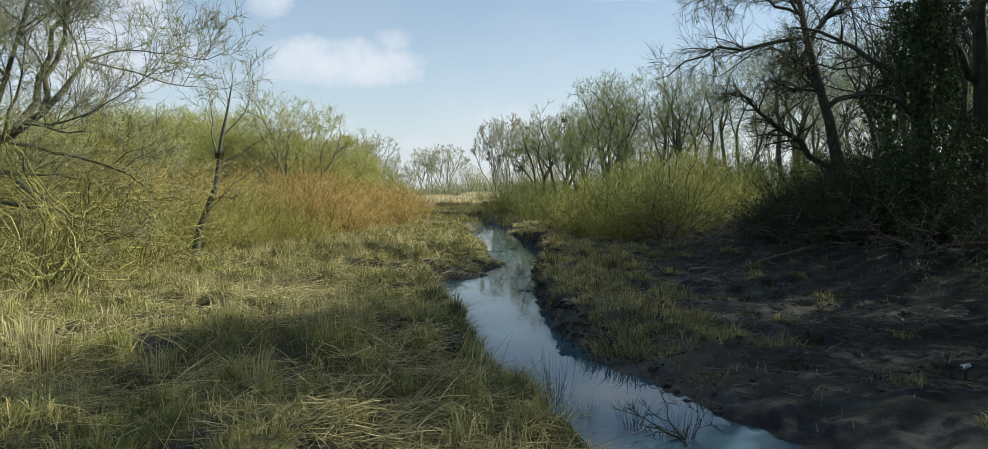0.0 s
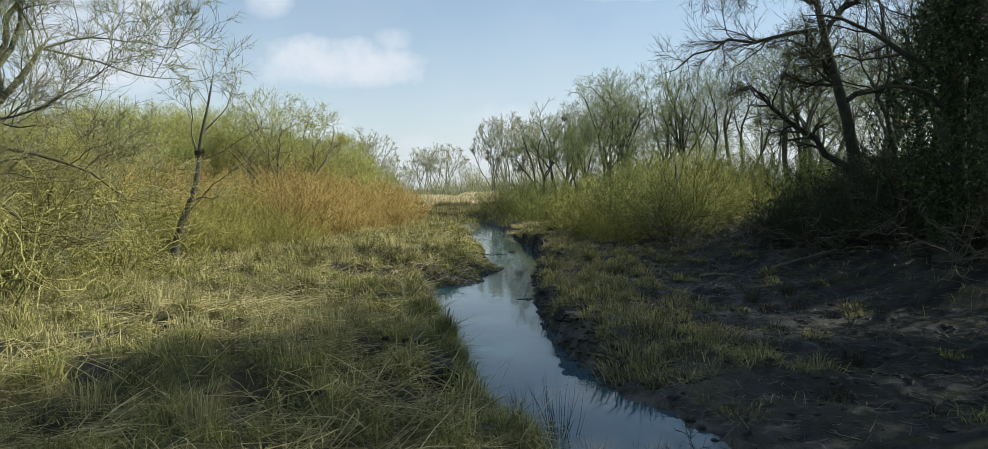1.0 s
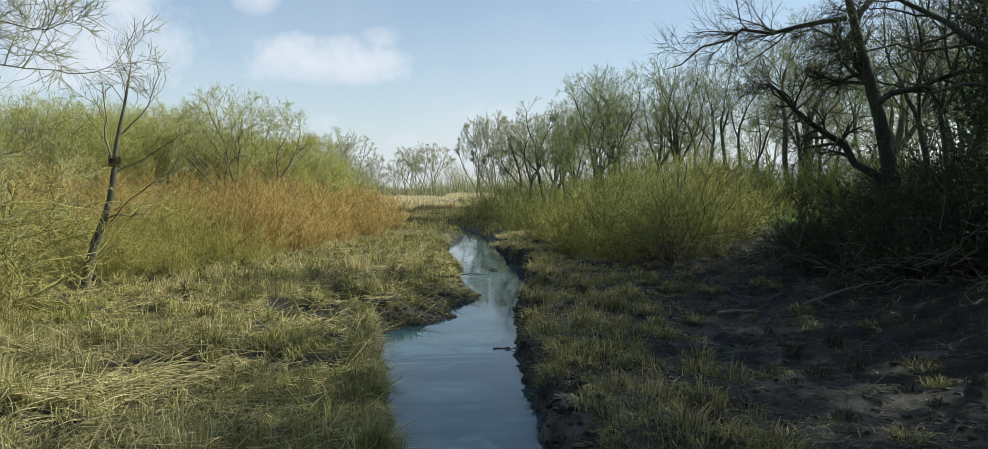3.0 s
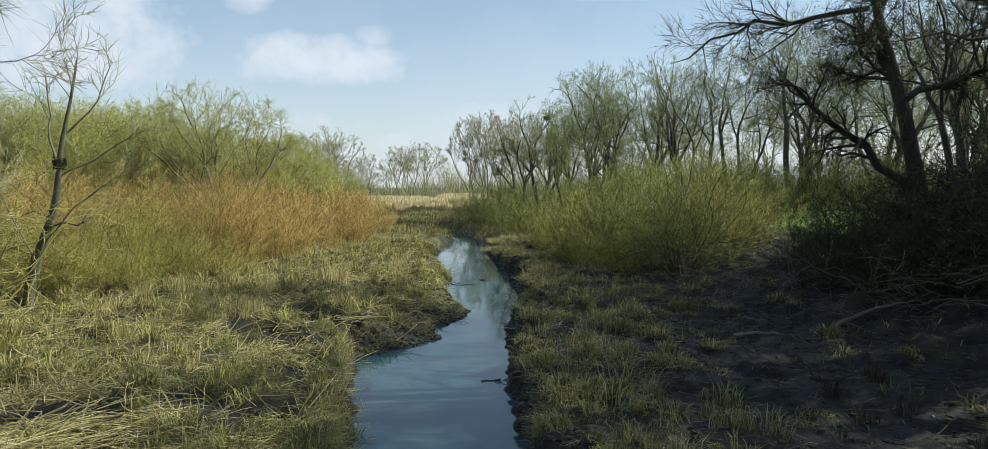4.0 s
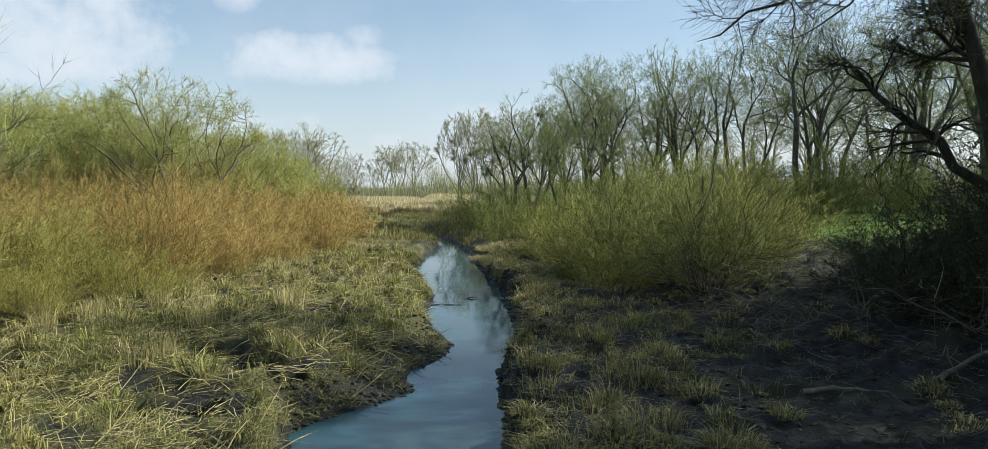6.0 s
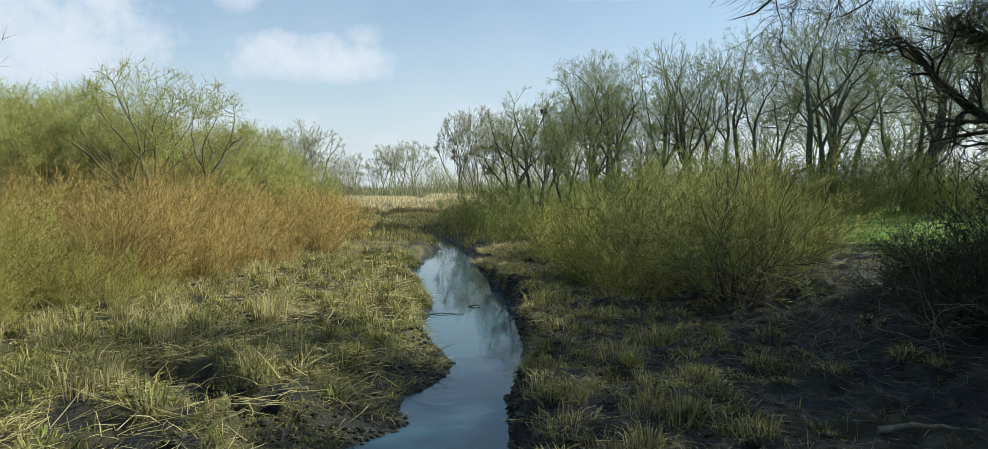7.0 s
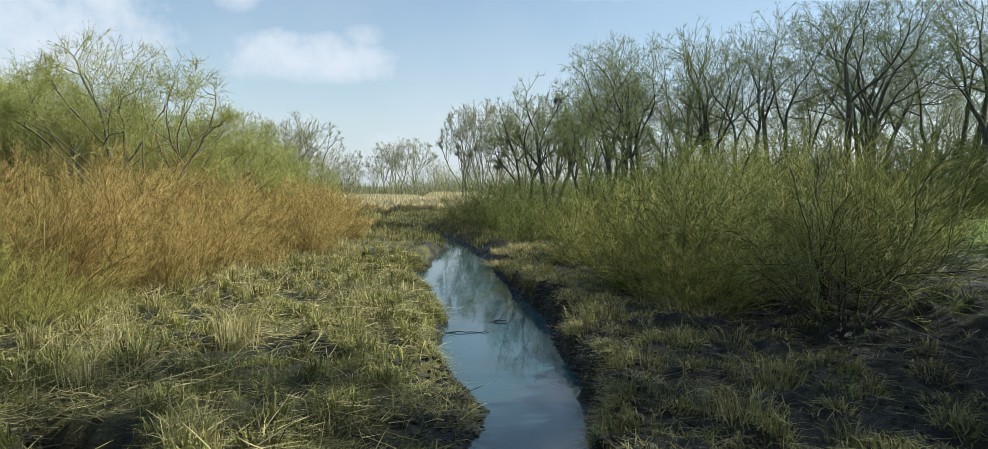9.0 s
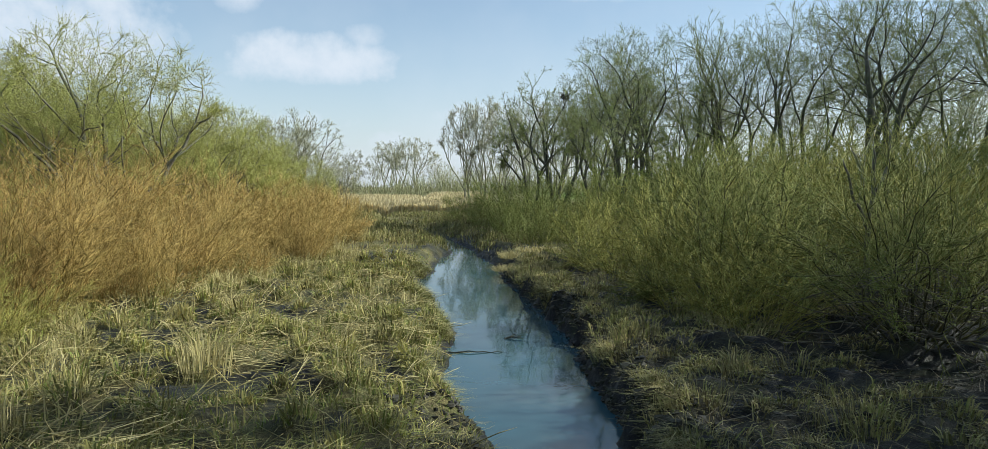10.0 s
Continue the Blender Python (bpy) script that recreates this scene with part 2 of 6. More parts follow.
def ground_material():
    m, nt, b = material("marsh_ground")
    a1 = nt.nodes.new("ShaderNodeAttribute")
    a1.attribute_name = "mud"
    a2 = nt.nodes.new("ShaderNodeAttribute")
    a2.attribute_name = "meadow"
    fine, mid, broad = noise_of(nt, 22, 6, 0.7), noise_of(nt, 3.5, 5, 0.65), noise_of(nt, 0.5, 4)
    litter = ramp_of(nt, fine, ((0.28, (0.05, 0.042, 0.022)), (0.48, (0.17, 0.145, 0.065)), (0.7, (0.34, 0.29, 0.135))))
    green = ramp_of(nt, fine, ((0.3, (0.05, 0.06, 0.02)), (0.7, (0.17, 0.18, 0.06))))
    litter = mixed(nt, ramp_of(nt, mid, ((0.42, (0, 0, 0)), (0.62, (0.8, 0.8, 0.8)))), litter, green)
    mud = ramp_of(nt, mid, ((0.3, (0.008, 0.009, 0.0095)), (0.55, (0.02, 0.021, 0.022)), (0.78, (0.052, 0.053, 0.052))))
    algae = ramp_of(nt, noise_of(nt, 1.1, 5, 0.7, (0.45, 1.5, 1)), ((0.5, (0, 0, 0)), (0.66, (0.75, 0.75, 0.75))))
    mud = mixed(nt, algae, mud, (0.038, 0.044, 0.017))
    a3 = nt.nodes.new("ShaderNodeAttribute")
    a3.attribute_name = "silt"
    shelf = nt.nodes.new("ShaderNodeMath")
    shelf.operation = "MULTIPLY"
    nt.links.new(a3.outputs["Fac"], shelf.inputs[0])
    nt.links.new(ramp_of(nt, noise_of(nt, 2.6, 5, 0.65), ((0.36, (0, 0, 0)), (0.56, (1, 1, 1)))), shelf.inputs[1])
    mud = mixed(nt, shelf.outputs[0], mud, ramp_of(nt, fine, ((0.3, (0.075, 0.072, 0.058)), (0.7, (0.15, 0.14, 0.11)))))
    grass = ramp_of(nt, fine, ((0.3, (0.05, 0.105, 0.014)), (0.7, (0.14, 0.235, 0.03))))
    grass = mixed(nt, ramp_of(nt, broad, ((0.45, (0, 0, 0)), (0.7, (0.4, 0.4, 0.4)))), grass, (0.20, 0.22, 0.06))
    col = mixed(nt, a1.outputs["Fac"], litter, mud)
    col = mixed(nt, a2.outputs["Fac"], col, grass)
    nt.links.new(col, b.inputs["Base Color"])
    wet = ramp_of(nt, a1.outputs["Fac"], ((0.0, (0.95, 0.95, 0.95)), (0.7, (0.8, 0.8, 0.8)), (1.0, (0.62, 0.62, 0.62))))
    skin = ramp_of(nt, noise_of(nt, 2.2, 4, 0.6), ((0.45, (1.3, 1.3, 1.3)), (0.62, (0.72, 0.72, 0.72))))
    nt.links.new(mixed(nt, a1.outputs["Fac"], wet, mixed(nt, 1.0, wet, skin, "MULTIPLY")), b.inputs["Roughness"])
    b.inputs["Specular IOR Level"].default_value = 0.26
    add = nt.nodes.new("ShaderNodeMath")
    nt.links.new(fine, add.inputs[0])
    nt.links.new(mid, add.inputs[1])
    bump_of(nt, b, add.outputs[0], 0.9, 0.05)
    return m


def water_material():
    m, nt, b = material("stream_water")
    n = noise_of(nt, 1.6, 3, 0.5, (1.0, 0.5, 1))
    n2 = noise_of(nt, 9, 2, 0.5, (1.0, 0.6, 1))
    silt = ramp_of(nt, noise_of(nt, 0.35, 3), ((0.35, (0.036, 0.088, 0.112)), (0.7, (0.066, 0.098, 0.106))))
    nt.links.new(silt, b.inputs["Base Color"])
    b.inputs["Roughness"].default_value = 0.04
    b.inputs["IOR"].default_value = 1.33
    add = nt.nodes.new("ShaderNodeMath")
    add.operation = "MULTIPLY_ADD"
    nt.links.new(n2, add.inputs[0])
    add.inputs[1].default_value = 0.15
    nt.links.new(n, add.inputs[2])
    bump_of(nt, b, add.outputs[0], 0.25, 0.02)
    return m


GROUND, WATER = ground_material(), water_material()


# ---- mesh helpers ----
def mesh_of(name, verts, quads=None, tris=None, smooth=True):
    """A mesh from arrays of corners and faces."""
    me = bpy.data.meshes.new(name)
    verts = np.asarray(verts, np.float32).reshape(-1, 3)
    q = np.zeros((0, 4), np.int32) if quads is None else np.asarray(quads, np.int32).reshape(-1, 4)
    t = np.zeros((0, 3), np.int32) if tris is None else np.asarray(tris, np.int32).reshape(-1, 3)
    me.vertices.add(len(verts))
    me.vertices.foreach_set("co", verts.ravel())
    me.loops.add(q.size + t.size)
    me.loops.foreach_set("vertex_index", np.concatenate([q.ravel(), t.ravel()]).astype(np.int32))
    me.polygons.add(len(q) + len(t))
    starts = np.concatenate([np.arange(len(q)) * 4, q.size + np.arange(len(t)) * 3]).astype(np.int32)
    me.polygons.foreach_set("loop_start", starts)
    me.polygons.foreach_set("use_smooth", np.full(len(q) + len(t), smooth))
    me.update(calc_edges=True)
    return me


def part_of(name, me, mat, parent, label=""):
    ob = new(name, me)
    if mat and not me.materials:
        me.materials.append(mat)
    ob.parent = parent
    return tagged(ob, label)


class Bundle:
    """Collects corners and faces of many pieces for one mesh."""

    def __init__(self):
        self.v, self.q, self.t, self.n = [], [], [], 0

    def add(self, v, q=None, t=None):
        v = np.asarray(v, np.float64).reshape(-1, 3)
        self.v.append(v)
        if q is not None and len(q):
            self.q.append(np.asarray(q).reshape(-1, 4) + self.n)
        if t is not None and len(t):
            self.t.append(np.asarray(t).reshape(-1, 3) + self.n)
        self.n += len(v)

    def mesh(self, name, smooth=True):
        return mesh_of(name, np.concatenate(self.v), np.concatenate(self.q) if self.q else None, np.concatenate(self.t) if self.t else None, smooth)


def unit(a):
    return a / np.maximum(np.linalg.norm(a, axis=-1, keepdims=True), 1e-9)


def tubes(bundle, P, R, sides, rough=0.0, rng=None):
    """Tapered tubes along the lines P (n, k, 3) with radii R (n, k); the last point is the tip."""
    n, k, _ = P.shape
    T = unit(np.gradient(P, axis=1))
    ref = np.where(np.abs(T[:, :1, 2:3]) > 0.8, np.array([1.0, 0.2, 0]), np.array([0.1, 0.1, 1.0]))
    A = unit(np.cross(T, np.broadcast_to(ref, T.shape)))
    B = np.cross(T, A)
    ang = np.arange(sides) * 2 * np.pi / sides
    rad = R[:, :, None] * np.ones(sides)
    if rough and rng is not None:
        rad = rad * rng.uniform(1 - rough, 1 + rough, rad.shape)
    ring = P[:, :, None, :] + rad[..., None] * (np.cos(ang)[:, None] * A[:, :, None, :] + np.sin(ang)[:, None] * B[:, :, None, :])
    body = ring[:, : k - 1].reshape(n, -1, 3)
    verts = np.concatenate([body, P[:, -1:, :]], axis=1)
    per = (k - 1) * sides + 1
    base = (np.arange(n) * per)[:, None]
    q = []
    for i in range(k - 2):
        for s in range(sides):
            s2 = (s + 1) % sides
            q.append([i * sides + s, i * sides + s2, (i + 1) * sides + s2, (i + 1) * sides + s])
    tr = [[(k - 2) * sides + s, (k - 2) * sides + (s + 1) % sides, per - 1] for s in range(sides)]
    Q = (base[:, :, None] + np.array(q)[None]).reshape(-1, 4) if q else None
    Tt = (base[:, :, None] + np.array(tr)[None]).reshape(-1, 3)
    bundle.add(verts.reshape(-1, 3), Q, Tt)


def grow(rng, P0, D0, L, R0, k, wander=0.15, up=0.05, taper=0.25):
    """Lines that start at P0 along D0 with length L, wander and bend up (or droop: up < 0)."""
    n = len(P0)
    L, R0 = np.broadcast_to(L, n), np.broadcast_to(R0, n)
    lift = np.zeros((n, 3))
    lift[:, 2] = up
    P = np.zeros((n, k, 3))
    P[:, 0] = P0
    D = unit(np.asarray(D0, float))
    for i in range(1, k):
        P[:, i] = P[:, i - 1] + D * (L / (k - 1))[:, None]
        D = unit(D + rng.normal(0, wander, (n, 3)) + lift)
    R = R0[:, None] * np.linspace(1, taper, k)[None]
    return P, R


def sprout(rng, P, R, count, lo, hi, angle, spread=0.2):
    """Starts for side shoots: count on each line between lo and hi of its length. Gives points, ways, radii there and how far along."""
    n, k, _ = P.shape
    t = rng.uniform(lo, hi, (n, count))
    f = t * (k - 1)
    i = np.minimum(f.astype(int), k - 2)
    w = (f - i)[..., None]
    idx = np.arange(n)[:, None]
    pts = P[idx, i] * (1 - w) + P[idx, i + 1] * w
    rad = R[idx, i] * (1 - w[..., 0]) + R[idx, i + 1] * w[..., 0]
    T = unit(P[idx, i + 1] - P[idx, i])
    side = unit(np.cross(T, rng.normal(0, 1, T.shape)))
    a = np.radians(angle) + rng.normal(0, spread, t.shape)
    D = T * np.cos(a)[..., None] + side * np.sin(a)[..., None]
    return pts.reshape(-1, 3), D.reshape(-1, 3), rad.ravel(), t.ravel()


def leaf_tips(bundle, rng, C, size):
    """Tiny opening leaves, one narrow triangle each."""
    n = len(C)
    a = unit(rng.normal(0, 1, (n, 3)) + np.array([0, 0, 0.4]))
    b = unit(np.cross(a, rng.normal(0, 1, (n, 3))))
    s = rng.uniform(0.6, 1.4, (n, 1)) * size
    v = np.stack([C - b * s * 0.25, C + b * s * 0.25, C + a * s], axis=1)
    bundle.add(v.reshape(-1, 3), None, np.arange(n * 3).reshape(-1, 3))


def leaf_quads(bundle, rng, C, size, hang=0.0):
    """Small folded leaves at the points C, each two triangles with a crease."""
    n = len(C)
    a = unit(rng.normal(0, 1, (n, 3)) + np.array([0, 0, -hang]))
    b = unit(np.cross(a, rng.normal(0, 1, (n, 3))))
    c = np.cross(a, b)
    s = rng.uniform(0.6, 1.3, (n, 1)) * size
    v = np.stack([C, C + (a * 0.5 + b * 0.32 + c * 0.08) * s, C + a * s, C + (a * 0.5 - b * 0.32 + c * 0.08) * s], axis=1)
    base = (np.arange(n) * 4)[:, None, None]
    t = (base + np.array([[0, 1, 2], [0, 2, 3]])[None]).reshape(-1, 3)
    bundle.add(v.reshape(-1, 3), None, t)


def along(rng, P, count, lo=0.3):
    n, k, _ = P.shape
    f = rng.uniform(lo, 1, (n, count)) * (k - 1)
    i = np.minimum(f.astype(int), k - 2)
    w = (f - i)[..., None]
    idx = np.arange(n)[:, None]
    return (P[idx, i] * (1 - w) + P[idx, i + 1] * w).reshape(-1, 3)


def line(points, k):
    """A smooth line of k points through the given ones."""
    p = np.asarray(points, float)
    s = np.concatenate([[0], np.cumsum(np.linalg.norm(np.diff(p, axis=0), axis=1))])
    t = np.linspace(0, s[-1], k)
    out = np.stack([np.interp(t, s, p[:, i]) for i in range(3)], axis=1)
    for _ in range(2):
        out[1:-1] = (out[:-2] + 2 * out[1:-1] + out[2:]) / 4
    return out


def reach(P, D, dome):
    """How far each ray runs before it leaves the crown's dome (centre height, half-width, half-height)."""
    zc, rx, rz = dome
    sc = np.array([1 / rx, 1 / rx, 1 / rz])
    p, d = (P - np.array([0, 0, zc])) * sc, unit(D) * sc
    a, b, c = (d * d).sum(1), (p * d).sum(1), (p * p).sum(1) - 1
    return np.maximum((-b + np.sqrt(np.maximum(b * b - a * c, 0))) / a, 0.25)


def crown_on(rng, limbs, radii, tree, twig_mat, leaf_mat, n2=6, n3=5, n4=5, l2=0.5, l3=0.6, l4=0.8, twig_k=2, droop=0.03, leaves=0, leaf_size=0.05, twig_r=0.006, bark=None, lo=0.2, a2=45, a3=42, a4=33, wander=0.17, dome=None):
    """Boughs, twigs and young leaves on the given limbs (n, k, 3)."""
    length = np.linalg.norm(np.diff(limbs, axis=1), axis=2).sum(1)
    P, D, r, t = sprout(rng, limbs, radii, n2, lo, 0.98, a2)
    L = np.repeat(length, n2) * l2 * (1.15 - 0.6 * t) * rng.uniform(0.6, 1.3, len(t))
    if dome:
        L = np.minimum(L, reach(P, D, dome) * rng.uniform(0.75, 1.05, len(L)))
        ok = L > 0.4
        P, D, r, L = P[ok], D[ok], r[ok], L[ok]
    B, BR = grow(rng, P, D, L, np.maximum(r * 0.55, 0.012), 6, wander, droop)
    bun = Bundle()
    tubes(bun, B, BR, 4)
    P, D, r, t = sprout(rng, B, BR, n3, 0.15, 0.98, a3)
    L3 = np.repeat(L, n3) * l3 * (1.15 - 0.5 * t) * rng.uniform(0.5, 1.3, len(t))
    if dome:
        L3 = np.minimum(L3, reach(P, D, dome) * rng.uniform(0.6, 1.05, len(L3)))
        ok = L3 > 0.28
        P, D, r, L3 = P[ok], D[ok], r[ok], L3[ok]
    C, CR = grow(rng, P, D, L3, np.maximum(r * 0.6, 0.008), 4, wander, droop)
    tubes(bun, C, CR, 3)
    crown = part_of("crown", bun.mesh("crown"), bark, tree)
    bun = Bundle()
    tops = []
    for src, sr, cnt, ln in ((C, CR, n4, np.repeat(L3, n4)), (B, BR, n4, np.repeat(L, n4) * 0.6)):
        P, D, r, t = sprout(rng, src, sr, cnt, 0.1, 1.0, a4)
        keep = rng.uniform(0, 1, len(t)) < np.clip(ln / (1.3 * np.median(ln)), 0.12, 1)
        P, D, r, t, ln = P[keep], D[keep], r[keep], t[keep], ln[keep]
        L4 = np.clip(ln * l4 * rng.uniform(0.6, 1.5, len(t)), 0.25, 1.0)
        W, WR = grow(rng, P, D, L4, np.full(len(t), twig_r), twig_k, wander * 1.2, droop * 1.3, 0.4)
        tubes(bun, W, WR, 3)
        tops.append(W)
    tagged(part_of("twig_spray", bun.mesh("twig_spray"), twig_mat, crown), kind="stuff")
    if leaves:
        bun = Bundle()
        for W in tops:
            leaf_tips(bun, rng, along(rng, W, leaves, 0.0), leaf_size)
        tagged(part_of("foliage", bun.mesh("foliage", False), leaf_mat, crown), kind="stuff")
    return crown


def thing(name, at, label, category, group="", turn=0.0, scale=1.0):
    ob = new(name)
    ob.empty_display_size = 0.3
    ob.matrix_world = pose(*at, 0, 0, turn) @ Matrix.Scale(scale, 4)
    return tagged(ob, label, category, group)


def set_again(ob, at, turn=0.0, scale=1.0, wide=1.0):
    """A copy of a plant that stands elsewhere, turned and scaled."""
    s = Matrix.Diagonal((scale * wide, scale * wide, scale, 1))
    return copy_thing(ob, pose(*at, 0, 0, turn) @ s)


# ---- ground and stream ----
LY = (-30, 0, 5, 8.2, 9.4, 10.3, 13.5, 16.6, 20.8, 22.1, 22.7, 23.4, 24.2, 25.5, 27.3, 28.3, 29.3, 31.5, 34, 36.4, 38, 40, 43.5, 48, 52.7, 56, 60, 70, 90)
LX = (6, 3.0, 1.8, 0.88, 0.48, 0.12, -0.48, -1.1, -1.78, -2.0, -1.6, -0.9, -0.13, -0.47, 0.36, 0.42, 0.07, -0.55, -0.42, -0.4, -0.85, -1.0, -1.8, -1.3, -1.3, -0.6, -1.2, -3.2, -9)
RY = (-30, 0, 5, 8.2, 9.2, 10.0, 10.9, 11.5, 13.8, 16.5, 18.2, 20, 22, 25.7, 28.6, 30.5, 33.5, 36, 39.8, 42.1, 44, 46, 48, 50.4, 56, 60, 70, 90)
RX = (12, 6.2, 4.4, 3.5, 3.1, 2.75, 2.25, 1.8, 1.45, 1.24, 1.32, 1.3, 1.36, 1.42, 2.05, 2.08, 2.1, 2.18, 1.85, 1.72, 1.5, 1.3, 1.35, 0.95, 0.4, -0.1, -2.4, -8.4)


def lattice(x, y, seed):
    """Smooth value noise, -1 to 1."""
    xi, yi = np.floor(x), np.floor(y)
    fx, fy = x - xi, y - yi
    fx, fy = fx * fx * (3 - 2 * fx), fy * fy * (3 - 2 * fy)

    def hashed(a, b):
        s = np.sin(a * 127.1 + b * 311.7 + seed * 74.7) * 43758.5453
        return (s - np.floor(s)) * 2 - 1

    return (hashed(xi, yi) * (1 - fx) + hashed(xi + 1, yi) * fx) * (1 - fy) + (hashed(xi, yi + 1) * (1 - fx) + hashed(xi + 1, yi + 1) * fx) * fy


def step(a, b, v):
    t = np.clip((v - a) / (b - a), 0, 1)
    return t * t * (3 - 2 * t)


def edges(x, y):
    w = 0.13 * lattice(y * 1.7, y * 0 + 3.3, 1) + 0.09 * lattice(y * 4.3, y * 0 + 1.2, 2)
    w2 = 0.20 * lattice(y * 1.5, y * 0 + 8.3, 3) + 0.13 * lattice(y * 4.1, y * 0 + 6.2, 4)
    return np.interp(y, LY, LX) + w - x, x - np.interp(y, RY, RX) - w2


def spit(y):
    return step(21.8, 23.2, y) * (1 - step(28.6, 30.0, y))


# eroded hollows in the west bank: centre and half-size
GULLIES = ((-5.0, 26.2, 0.5, 0.28), (-4.4, 25.7, 0.5, 0.32), (-3.8, 25.1, 0.5, 0.36), (-3.1, 24.4, 0.5, 0.34), (-2.4, 23.8, 0.5, 0.3), (-3.8, 31.0, 0.7, 0.35), (-6.4, 20.5, 0.8, 0.3), (-2.3, 17.2, 0.45, 0.3), (-4.9, 13.6, 0.7, 0.3), (-3.4, 22.1, 0.9, 0.3), (-5.4, 27.6, 0.5, 0.25), (-2.2, 29.6, 0.35, 0.18), (-7.6, 24.5, 0.6, 0.3), (-1.4, 12.2, 0.5, 0.3), (-2.6, 9.6, 0.7, 0.3), (-3.6, 11.4, 0.6, 0.3), (-0.6, 10.6, 0.4, 0.25), (-4.6, 9.0, 0.6, 0.3))


CELL = 0.62


def hashed(a, b, seed):
    v = np.sin(a * 127.1 + b * 311.7 + seed * 74.7) * 43758.5453
    return v - np.floor(v)


def cell_tussock(i, j):
    """Centre, radius and height of the tussock in one cell of the bank."""
    cx = (i + 0.5 + 0.8 * (hashed(i, j, 1.3) - 0.5)) * CELL
    cy = (j + 0.5 + 0.8 * (hashed(i, j, 2.7) - 0.5)) * CELL
    return cx, cy, CELL * (0.34 + 0.36 * hashed(i, j, 4.1)), np.clip(1.5 * hashed(i, j, 5.9) - 0.3, 0, 1)


def tussocks(x, y):
    """How far a spot lies up a grass tussock: 0 in the gaps, towards 1 on the tops."""
    best = np.zeros(np.shape(x))
    i0, j0 = np.floor(x / CELL), np.floor(y / CELL)
    for a in (-1, 0, 1):
        for b in (-1, 0, 1):
            cx, cy, r, tall = cell_tussock(i0 + a, j0 + b)
            d = ((x - cx) ** 2 + (y - cy) ** 2) / (r * r)
            best = np.maximum(best, np.clip(1 - d, 0, 1) ** 0.6 * tall)
    return best


def rugged(x, y):
    """Where the bank breaks up into tussocks with bare gaps between them."""
    return step(0.38, 0.62, 0.5 + 0.5 * lattice(x * 0.33 + 2, y * 0.33, 51) + 0.22 * lattice(x * 1.1, y * 1.1, 52))


